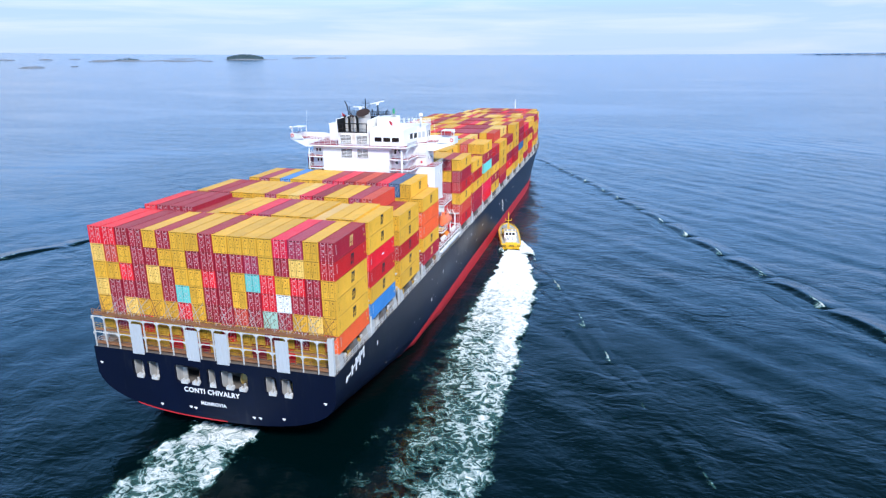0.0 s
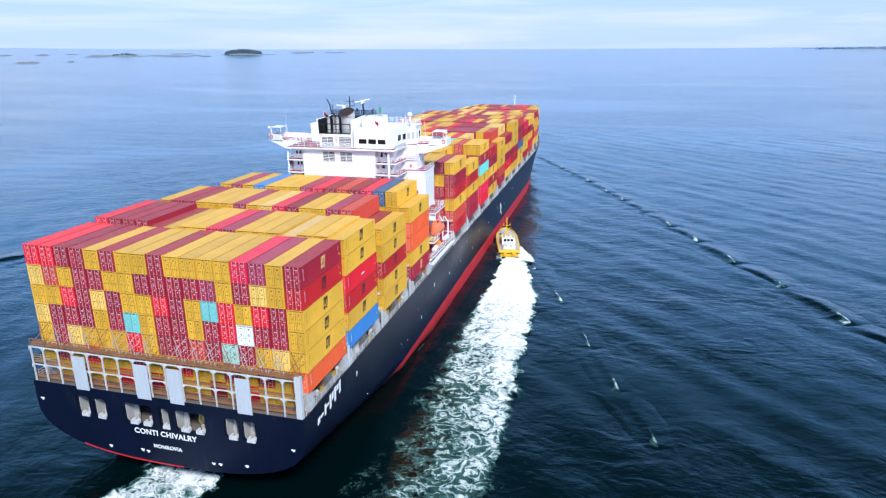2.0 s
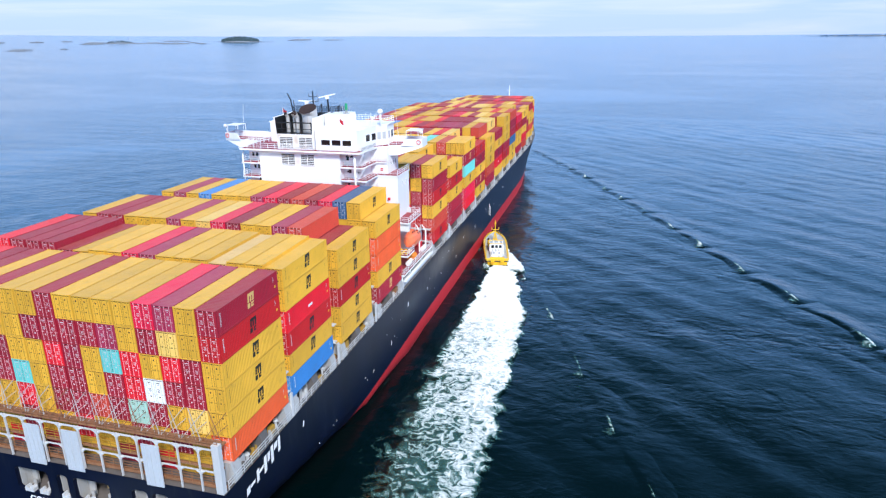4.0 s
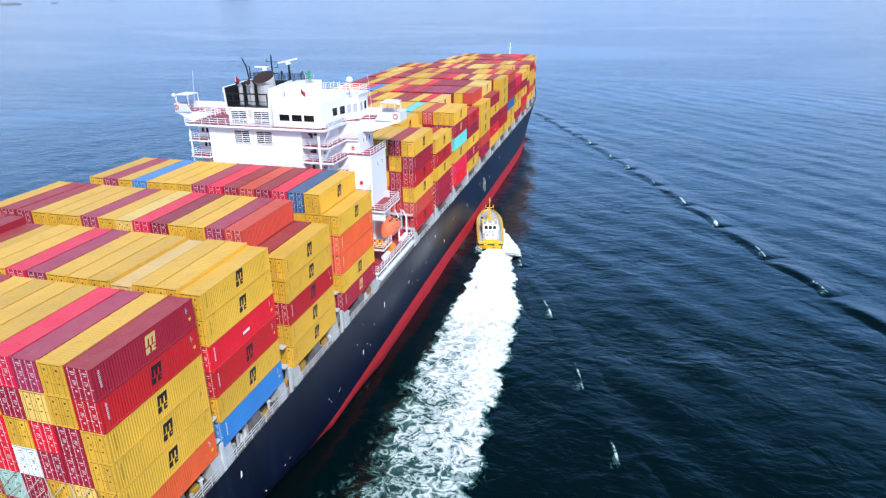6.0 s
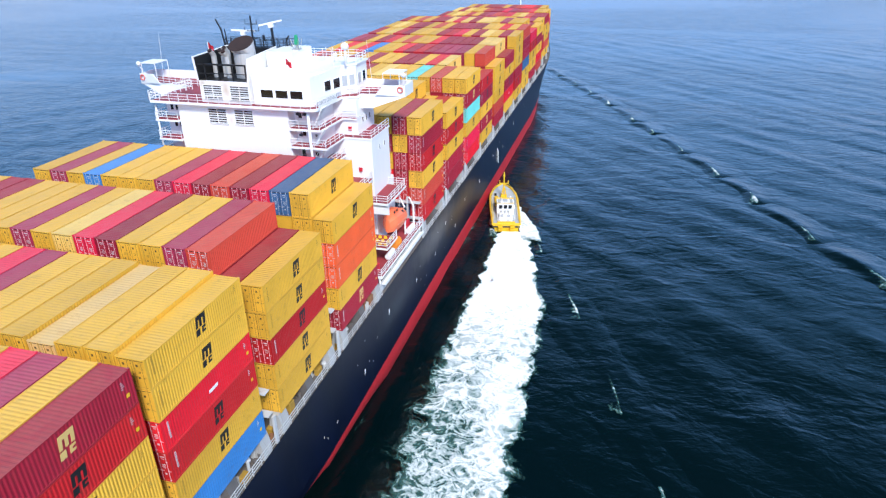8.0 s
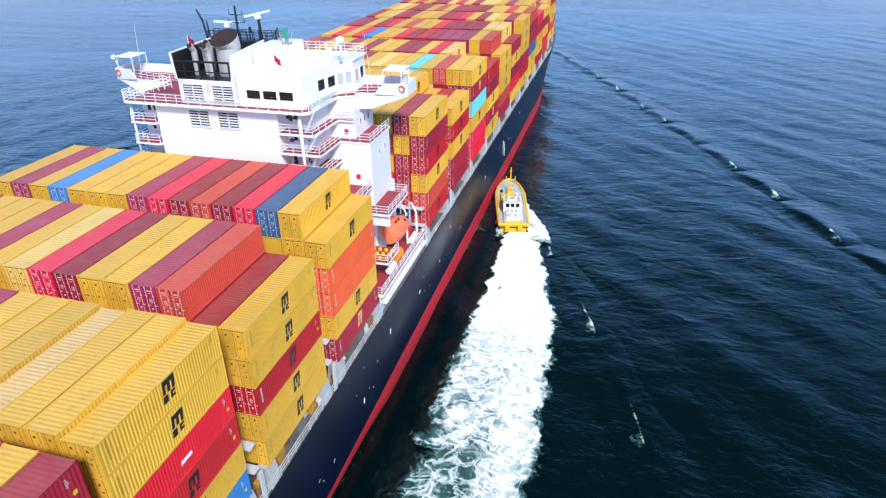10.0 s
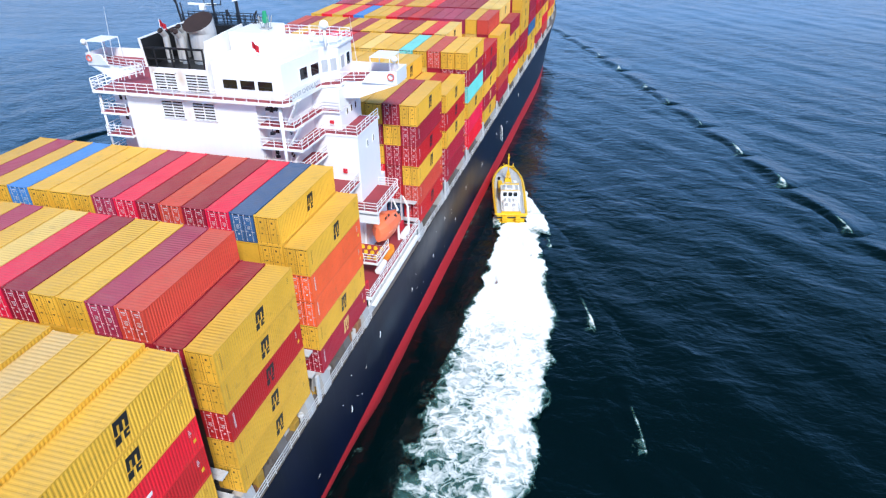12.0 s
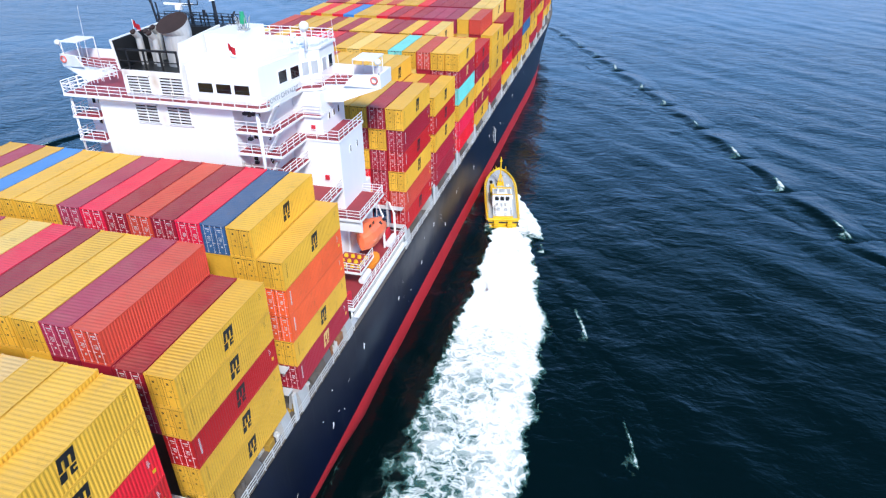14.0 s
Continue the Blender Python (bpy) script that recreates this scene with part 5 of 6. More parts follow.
# foremast and forecastle
mast([((0, 304, 15), (0, 304, 31.5), 0.3), ((-1.2, 304, 29), (1.2, 304, 29), 0.1), ((0, 303, 20), (0, 303, 28), 0.15)], WHITE, "white foremast")

# ---------------------------------------------------------------- lifeboat and the gear beside the house
boat = thing("lifeboat", "orange enclosed lifeboat hanging in its white davit", "lifeboat", at=pose(19.2, 72.4, 17.7, -4, 0, 0))
bm = bmesh.new()
SECTION = ((0.0, -1.35), (0.85, -1.1), (1.32, -0.25), (1.40, 0.30), (1.15, 1.15), (0.6, 1.55), (0.0, 1.6))
rings = []
for i in range(13):
    f = i / 12
    y = -3.5 + 7.0 * f
    w = max(0.10, 1 - abs(2 * f - 1) ** 3.4) ** 0.6
    keel_up = 0.9 * max(0.0, 2 * f - 1) ** 3
    top = 1 - 0.45 * ease(0.62, 1.0, f) - 0.30 * ease(0.18, 0.0, f)
    half = [(x * w, y, (z * top if z > 0 else z * (1 - 0.35 * abs(2 * f - 1) ** 3) + keel_up * (-z) * 0.6)) for x, z in SECTION]
    rings.append([bm.verts.new(c) for c in half + [(-x, yy, z) for x, yy, z in half[-2:0:-1]]])
M = len(rings[0])
for a, b in zip(rings[:-1], rings[1:]):
    for k in range(M):
        bm.faces.new((a[k], a[(k + 1) % M], b[(k + 1) % M], b[k]))
bm.faces.new(rings[0])
bm.faces.new(rings[-1][::-1])
part("hull", bm, ORANGE, boat)
bm = bmesh.new()
prism(bm, [(-2.5, 1.2), (-0.2, 1.45), (-0.6, 2.3), (-2.0, 2.3)], 0, -0.6, 0.6)
bmesh.ops.bevel(bm, geom=list(bm.edges), offset=0.1, segments=2, affect="EDGES")
part("cockpit", bm, ORANGE, boat)
for y in (-2.0, -0.95):
    bm = bmesh.new()
    box(bm, 0.55, 0.64, y - 0.22, y + 0.22, 1.8, 2.1)
    part("window", bm, BLACK, boat)
for y in (0.6, 1.8):
    bm = bmesh.new()
    prism(bm, [(0.8, 1.38), (1.06, 1.1), (1.16, 1.16), (0.88, 1.48)], 1, y - 0.2, y + 0.2)
    part("hatch", bm, BLACK, boat)
bm = bmesh.new()
for s in (1, -1):
    for i in range(2, 10):
        bar(bm, (s * 1.31 * max(0.10, 1 - abs(2 * i / 12 - 1) ** 3.4) ** 0.6, -3.5 + 7.0 * i / 12, 0.1), (s * 1.31 * max(0.10, 1 - abs(2 * (i + 1) / 12 - 1) ** 3.4) ** 0.6, -3.5 + 7.0 * (i + 1) / 12, 0.1), 0.07, 5)
part("fender_strip", bm, material("faded_orange", (0.85, 0.42, 0.30), 0.5), boat)
for y in (70.1, 75.4):
    bm = bmesh.new()
    prism(bm, [(16.6, 14.2), (17.2, 14.2), (17.3, 20.0), (19.3, 21.6), (19.1, 22.0), (16.8, 20.4)], 1, y - 0.2, y + 0.2)
    bar(bm, (19.0, y, 21.6), (18.8, y, 18.6), 0.05, 5)
    part("davit", bm, WHITE, ship, "white lifeboat davit")
# accommodation ladder stowed along the deck edge
bm = bmesh.new()
box(bm, 20.95, 21.55, 61.0, 79.0, 12.8, 12.95)
box(bm, 21.45, 21.55, 61.0, 79.0, 12.95, 13.3)
for i in range(28):
    box(bm, 20.95, 21.45, 61.2 + 0.64 * i, 61.35 + 0.64 * i, 12.95, 13.0)
part("accommodation_ladder", bm, WHITE, ship, "white accommodation ladder stowed flat")
bm = bmesh.new()
prism(bm, [(60.2, 11.7), (80.5, 11.7), (80.5, 12.9), (79.5, 13.1), (61.5, 13.1), (60.2, 12.9)], 0, 20.75, 20.9)
part("bulwark", bm, WHITISH, ship)
# orange rescue boat, life-raft canisters, winches, hatches
rb = thing("rescue_boat", "small orange rescue boat in a cradle on deck", "boat", at=pose(19.6, 70.6, 14.7))
bm = bmesh.new()
prism(bm, [(-0.8, -1.6), (0.8, -1.6), (0.9, 0.6), (0.4, 1.8), (-0.4, 1.8), (-0.9, 0.6)], 2, -0.4, 0.4)
bmesh.ops.bevel(bm, geom=list(bm.edges), offset=0.2, segments=2, affect="EDGES")
part("hull", bm, material("rescue_orange", (0.85, 0.30, 0.03), 0.5), rb)
for i in range(12):
    c = thing("hatch_cap", "round yellow cap on the red platform", "cap", "caps on the platform", pose(17.6 + 0.85 * (i % 4), 65.3 + 1.15 * (i // 4), 16.81))
    bm = bmesh.new()
    bar(bm, (0, 0, 0), (0, 0, 0.3), 0.28, 12, 0.22)
    part("lid", bm, YELLOW, c)
for x, y, z, r in ((20.2, 66.2, 14.25, 0.4), (20.2, 67.4, 14.25, 0.4), (20.3, 75.5, 14.25, 0.4), (20.3, 76.7, 14.25, 0.4)):
    c = thing("liferaft_canister", "white life-raft canister on a deck cradle", "life raft", "life rafts", pose(x, y, z))
    bm = bmesh.new()
    bar(bm, (0, -0.6, r + 0.15), (0, 0.6, r + 0.15), r, 12)
    box(bm, -0.3, 0.3, -0.4, 0.4, 0, 0.3)
    part("shell", bm, WHITE, c)
for x, y, z0, z1 in ((19.8, 75.0, 14.2, 19.0), (20.4, 77.6, 14.2, 18.2), (16.4, 65.2, 16.8, 19.0)):
    bm = bmesh.new()
    bar(bm, (x, y, z0), (x, y, z1), 0.16, 8)
    bar(bm, (x, y, z1 - 0.1), (x - 1.2, y + 1.6, z1 + 0.6), 0.12, 6)
    part("crane_post", bm, WHITE, ship)
for x, y, z in ((15.8, 62.2, 14.2), (17.6, 63.2, 14.2), (19.4, 62.0, 14.2), (15.0, 76.5, 14.2), (18.6, 78.0, 14.2)):
    bm = bmesh.new()
    bar(bm, (x - 0.6, y, z + 0.6), (x + 0.6, y, z + 0.6), 0.45, 12)
    box(bm, x - 0.8, x - 0.5, y - 0.5, y + 0.5, z, z + 1.2)
    box(bm, x + 0.5, x + 0.8, y - 0.5, y + 0.5, z, z + 1.2)
    part("winch", bm, WHITE if x < 18 else FLAGRED, ship)

# ---------------------------------------------------------------- pilot boat
PILOT = pose(26.6, 124.4, SEA, 0, 0, 13)
pilot = thing("pilot_boat", "yellow pilot boat with white cabin and grey decks running alongside", "boat", at=PILOT)


def boat_half(f):
    return 3.2 * (min(1.0, 0.93 + 0.2 * f) if f < 0.6 else max(0.0, 1 - ((f - 0.6) / 0.4) ** 2.2) ** 0.75)


bm = bmesh.new()
N = 21
rings = []
for i in range(N):
    f = i / (N - 1)
    y = -11 + 22 * f
    b = max(0.04, boat_half(f))
    z = 1.7 + 1.1 * f ** 2
    rings.append([bm.verts.new(c) for c in ((-b, y, z), (-b * 0.92, y - 0.2, z - 0.7), (-b * (0.8 - 0.3 * f), y - 0.5 * f, 0), (0, y - 1.0 * f, -0.9), (b * (0.8 - 0.3 * f), y - 0.5 * f, 0), (b * 0.92, y - 0.2, z - 0.7), (b, y, z))])
for a, b in zip(rings[:-1], rings[1:]):
    for k in range(6):
        bm.faces.new((a[k], a[k + 1], b[k + 1], b[k]))
bm.faces.new(rings[0])
part("hull", bm, YELLOW, pilot, smooth=False)
bm = bmesh.new()
L = [bm.verts.new((-max(0.02, boat_half(i / 20) - 0.25), -10.9 + 21.6 * i / 20, 1.72 + 1.1 * (i / 20) ** 2)) for i in range(21)]
R = [bm.verts.new((max(0.02, boat_half(i / 20) - 0.25), -10.9 + 21.6 * i / 20, 1.72 + 1.1 * (i / 20) ** 2)) for i in range(21)]
for i in range(20):
    bm.faces.new((L[i], R[i], R[i + 1], L[i + 1]))
part("deck", bm, LIGHTGREY, pilot)
bm = bmesh.new()
for s in (1, -1):
    for i in range(20):
        p = [Vector((s * boat_half(f), -11 + 22 * f, 1.72 + 1.1 * f * f)) for f in (i / 20, (i + 1) / 20)]
        bar(bm, p[0], p[1], 0.24, 8)
bar(bm, (-3.0, -11, 1.7), (3.0, -11, 1.7), 0.24, 8)
part("fender", bm, YELLOW, pilot)
for s in (1, -1):
    bm = bmesh.new()
    rails(bm, [(s * (boat_half(f) - 0.35), -11 + 22 * f, 1.72 + 1.1 * f * f) for f in (0.1, 0.3, 0.5, 0.65, 0.8, 0.92)], 0.9, 1.6, 0.03, 2)
    part("railing", bm, YELLOW, pilot)
bm = bmesh.new()  # cabin with sloping front
prism(bm, [(-6.2, 1.7), (-1.6, 1.9), (-2.5, 4.3), (-5.5, 4.3)], 0, -1.9, 1.9)
bmesh.ops.bevel(bm, geom=list(bm.edges), offset=0.12, segments=2, affect="EDGES")
cabin = part("cabin", bm, WHITE, pilot)
for x in (-1.05, 0, 1.05):
    bm = bmesh.new()
    box(bm, x - 0.36, x + 0.36, -5.98, -5.60, 3.25, 3.95)
    part("window", bm, GLASS, cabin)
    bm = bmesh.new()
    box(bm, x - 0.42, x + 0.42, -2.4, -1.98, 3.2, 3.95)
    part("window", bm, GLASS, cabin)
for s in (1, -1):
    for y in (-4.7, -3.2):
        bm = bmesh.new()
        box(bm, s * 1.9 - 0.02, s * 1.9 + 0.02, y - 0.6, y + 0.6, 3.2, 3.9)
        part("window", bm, GLASS, cabin)
bm = bmesh.new()
box(bm, -0.5, 0.5, -4.6, -3.2, 4.28, 4.5)
bar(bm, (-1.0, -4.0, 4.2), (-1.0, -4.0, 5.0), 0.16, 10)
bar(bm, (1.0, -3.4, 4.2), (1.0, -3.4, 5.6), 0.05, 6)
part("roof_gear", bm, LIGHTGREY, cabin)
bm = bmesh.new()
for s in (1, -1):
    bar(bm, (s * 0.7, 3.0, 2.1), (s * 0.12, 3.8, 4.6), 0.11, 6)
bar(bm, (0, 3.8, 2.1), (0, 3.8, 8.4), 0.17, 7, 0.12)
bar(bm, (-1.0, 3.8, 5.6), (1.0, 3.8, 5.6), 0.09, 6)
for x in (-1.0, 1.0):
    bar(bm, (x, 3.8, 5.6), (x, 3.8, 6.3), 0.1, 6)
box(bm, -0.22, 0.22, 3.6, 4.0, 7.4, 7.7)
box(bm, -0.7, 0.7, 3.2, 3.9, 2.1, 2.9)
part("mast", bm, YELLOW, pilot, "yellow signal mast")
bm = bmesh.new()
prism(bm, [(-1.7, 1.8), (2.6, 1.95), (2.2, 2.5), (-1.7, 2.5)], 0, -0.8, 0.8)
bmesh.ops.bevel(bm, geom=list(bm.edges), offset=0.12, segments=2, affect="EDGES")
part("foredeck_trunk", bm, WHITISH, pilot)
bm = bmesh.new()
prism(bm, [(-1.5, 1.9), (2.8, 2.0), (2.6, 2.45), (-1.3, 2.45)], 0, -1.75, -1.25)
part("boarding_rail_box", bm, YELLOW, pilot)
for i in range(9):
    bm = bmesh.new()
    x, y = -1.5 + 1.0 * (i % 4), -9.6 + 1.3 * (i // 4) + 0.3 * (i % 2)
    box(bm, x - 0.28, x + 0.28, y - 0.3, y + 0.3, 1.7, 2.15 + 0.12 * (i % 3))
    part("deck_box", bm, WHITISH, pilot)
bm = bmesh.new()
box(bm, -1.2, 1.2, -7.4, -6.2, 1.7, 2.9)
part("engine_hatch", bm, WHITISH, pilot)
for x, y, r in ((-1.9, 4.4, 0.3), (0.9, 7.4, 0.25), (-0.8, 7.8, 0.22)):
    bm = bmesh.new()
    bar(bm, (x, y, 2.0), (x, y, 2.8), r, 10)
    part("bollard", bm, BLACK if r == 0.3 else STEEL, pilot)
bm = bmesh.new()
for x in (-1.3, 1.3):
    box(bm, x - 0.45, x + 0.45, -11.9, -11.1, 0.3, 1.5)
    for z in (0.5, 0.9, 1.3):
        box(bm, x - 0.5, x + 0.5, -12.2, -11.9, z, z + 0.12)
box(bm, -2.6, 2.6, -11.8, -11.0, 0.2, 0.45)
box(bm, -1.9, 1.9, -10.9, -10.5, 1.7, 2.15)
part("stern_platform", bm, YELLOW, pilot)
bm = bmesh.new()  # low white after house with hatches, rails and vents on it
prism(bm, [(-9.9, 1.7), (-6.0, 1.7), (-6.0, 2.75), (-9.6, 2.55)], 0, -1.45, 1.45)
bmesh.ops.bevel(bm, geom=list(bm.edges), offset=0.1, segments=2, affect="EDGES")
after = part("after_house", bm, WHITE, pilot)
for x, y, w, d, h in ((-0.8, -8.9, 0.5, 0.7, 0.3), (0.6, -9.0, 0.6, 0.6, 0.25), (-0.7, -7.2, 0.4, 0.5, 0.6), (0.9, -7.4, 0.3, 0.9, 0.45), (0.1, -8.0, 0.25, 0.25, 0.9)):
    bm = bmesh.new()
    box(bm, x - w / 2, x + w / 2, y - d / 2, y + d / 2, 2.5, 2.7 + h)
    part("hatch", bm, LIGHTGREY if w > 0.45 else WHITE, after)
bm = bmesh.new()
rails(bm, [(-1.8, -6.2, 1.75), (-1.8, -9.9, 1.75), (1.8, -9.9, 1.75), (1.8, -6.2, 1.75)], 1.0, 1.2, 0.035, 2)
part("grab_rail", bm, WHITE, pilot)
bm = bmesh.new()
box(bm, -1.95, 1.95, -2.7, -2.25, 4.3, 4.42)
box(bm, -1.95, 1.95, -5.55, -5.35, 4.3, 4.38)
part("roof_trim", bm, YELLOW, cabin)
bm = bmesh.new()
for s in (1, -1):
    box(bm, s * 1.35 - 0.3, s * 1.35 + 0.3, -5.2, -3.0, 4.3, 4.36)
part("roof_panel", bm, LIGHTGREY, cabin)
bm = bmesh.new()
bar(bm, (-3.0, -11.25, 1.15), (3.0, -11.25, 1.15), 0.16, 8)
part("rubbing_strake", bm, BLACK, pilot)
bm = bmesh.new()
prism(bm, [(-1.6, 1.85), (3.4, 2.1), (3.1, 2.75), (-1.4, 2.65)], 0, -2.2, -1.3)
bmesh.ops.bevel(bm, geom=list(bm.edges), offset=0.12, segments=2, affect="EDGES")
part("side_casing", bm, YELLOW, pilot)
bm = bmesh.new()
for x, y in ((2.0, -2.0), (1.5, 3.4)):
    box(bm, x - 0.3, x + 0.3, y - 0.4, y + 0.4, 1.72, 2.4)
part("deck_locker", bm, WHITE, pilot)
# boarding ladder poles at the ship's side
for y, z in ((141.5, 7.5), (143.2, 6.5)):
    bm = bmesh.new()
    bar(bm, (21.6, y, z - 2.8), (21.6, y, z + 0.6), 0.06, 6)
    part("pilot_ladder", bm, WHITE, ship)


# ---------------------------------------------------------------- wakes and waves that sail along
def strip(name, label, category, ys, left, right, dens, lift, mat, across=26, wob=0.0, ahead=3.7):
    """A strip of disturbed water between two edges, with a density of froth at every vertex."""
    rows, d = [], []
    noise.seed_set(3)
    for y in ys:
        l, r = left(y), right(y)
        for k in range(across + 1):
            u = k / across
            x = l + (r - l) * u
            q = Vector((x * 0.22, y * 0.16, 0))
            n1, n2 = noise.fractal(q, 0.7, 2.1, 4), noise.fractal(q * 3.1 + Vector((9, 4, 0)), 0.7, 2.1, 3)
            edge = min(1.0, 5.2 * u * (1 - u) + 0.0)
            rows.append((x + wob * n2 * 0.4, y, lift(u, y) + wob * 0.10 * n1 * edge))
            d.append(dens(u, y, x) + 0.16 * n1)
    n = across + 1
    faces = [(j * n + k, j * n + k + 1, (j + 1) * n + k + 1, (j + 1) * n + k) for j in range(len(ys) - 1) for k in range(across)]
    me = bpy.data.meshes.new(name)
    me.from_pydata(rows, [], faces)
    me.materials.append(mat)
    me.attributes.new("froth_amount", "FLOAT", "POINT").data.foreach_set("value", d)
    me.polygons.foreach_set("use_smooth", [True] * len(me.polygons))
    return thing(name, label, category, kind="stuff", mesh=me, at=pose(-0.2, ahead, SEA))


def ragged(x, y, seed):
    return noise.noise(Vector((x * 0.25, y * 0.25, seed))) + 0.6 * noise.noise(Vector((x * 0.7, y * 0.7, seed))) + 0.4 * noise.noise(Vector((x * 1.7, y * 1.7, seed)))


def wake_density(u, y, x):
    """Solid froth astern of the boat, breaking into lace on its inner side farther back."""
    s = 110 - y
    far_back = ease(30, 105, s)
    e = min(ease(0.0, 0.10 + 0.25 * far_back, u - 0.05 - 0.05 * far_back + (0.06 + 0.10 * far_back) * ragged(x, y, 2)), ease(0.0, 0.15, 1 - u - 0.04 + 0.06 * ragged(x, y, 5) + 0.05 * noise.noise(Vector((0, y * 0.12, 8)))))
    core = 1.12 - 0.52 * ease(10, 55, s) - 0.30 * ease(45, 110, s) + 0.15 * ease(0.45, 0.85, u + 0.08 * ragged(x, y, 7)) * ease(15, 50, s) + 0.10 * noise.noise(Vector((x * 0.12, y * 0.09, 3))) * ease(8, 40, s)
    return (core - 0.05 * (1 - u) * far_back) * e - (0.13 + 0.5 * ease(0.05, 0.0, min(u, 1 - u)) + 0.2 * ease(0.5, 0.9, u)) * (1 - e)


strip("boat_wake", "broad band of white churned froth trailing the pilot boat", "wake", list(np.arange(110.6, -190, -0.7)),
      lambda y: 27.2 - 0.9 * ease(15, 45, 110 - y) - 3.6 * ease(30, 115, 110 - y) - 0.03 * max(0, -y), lambda y: 34.2 + 10.4 * ease(-10, 42, 110 - y) + 0.045 * max(0, 65 - y), wake_density,
      lambda u, y: 0.30 + 0.25 * math.sin(math.pi * u) ** 0.5 * ease(110.6, 102, y) * (0.5 + 0.5 * ease(-40, 100, y)), FOAM, 40, 1.6)


def wash_density(u, y, x):
    r = 0.12 * ragged(x, y, 9)
    e = min(ease(0, 0.2, u + r - 0.05), ease(0, 0.2, 1 - u + r - 0.05), ease(3.0, 1.0, y))
    rim = ease(0.55, 0.95, abs(2 * u - 1) + 2 * r)  # whiter along both edges and where it wells up
    return (0.44 + 0.26 * rim + 0.22 * ease(-9, -1, y) - 0.14 * ease(-6, -30, y) - 0.12 * ease(-20, -60, y)) * e - 0.3 * (1 - e)


strip("propeller_wash", "churned pale green and white water under the ship's stern", "wake", list(np.arange(3, -160, -0.8)), lambda y: -8 - 0.04 * (2 - y), lambda y: 7.5 + 0.10 * (2 - y), wash_density, lambda u, y: 0.2 + 0.5 * math.sin(math.pi * u) * ease(2, -6, y) * ease(-40, -6, y), FOAM, 26, 2.0, 2.0)
strip("waterline_froth", "thin lace of froth along the ship's red side", "wake", list(np.arange(136, 8, -0.8)),
      lambda y: min(breadth(y, SEA), 21.4) + 0.1, lambda y: min(breadth(y, SEA), 21.4) + 3.2 + 1.5 * noise.noise(Vector((0, y * 0.06, 2))),
      lambda u, y, x: -0.09 + 0.20 * ragged(x, y, 14) - 0.30 * u + 0.20 * ease(96, 116, y), lambda u, y: 0.16, FOAM, 10, 0.3, 0.0)
# froth along the boat's flanks and its bow
for s, w in ((1, 4.4), (-1, 1.8)):
    strip("bow_froth", "white froth thrown off the pilot boat's side", "wake", list(np.arange(129, 106, -0.5)),
          lambda y, s=s, w=w: (27.5 - (y - 120.8) * 0.23) + (s * 2.6 if s > 0 else -2.6 - w * ease(129, 110, y)), lambda y, s=s, w=w: (27.5 - (y - 120.8) * 0.23) + (2.6 + w * ease(129, 110, y) if s > 0 else -2.6),
          lambda u, y, x, s=s: 0.10 * ragged(x, y, 4) + (0.88 if s > 0 else 0.45) * min(ease(0, 0.15, 1 - u if s > 0 else u), ease(129, 125, y), ease(105, 109, y)) - 0.05, lambda u, y: 0.25 + 0.3 * math.sin(math.pi * u), FOAM, 12, 1.2)


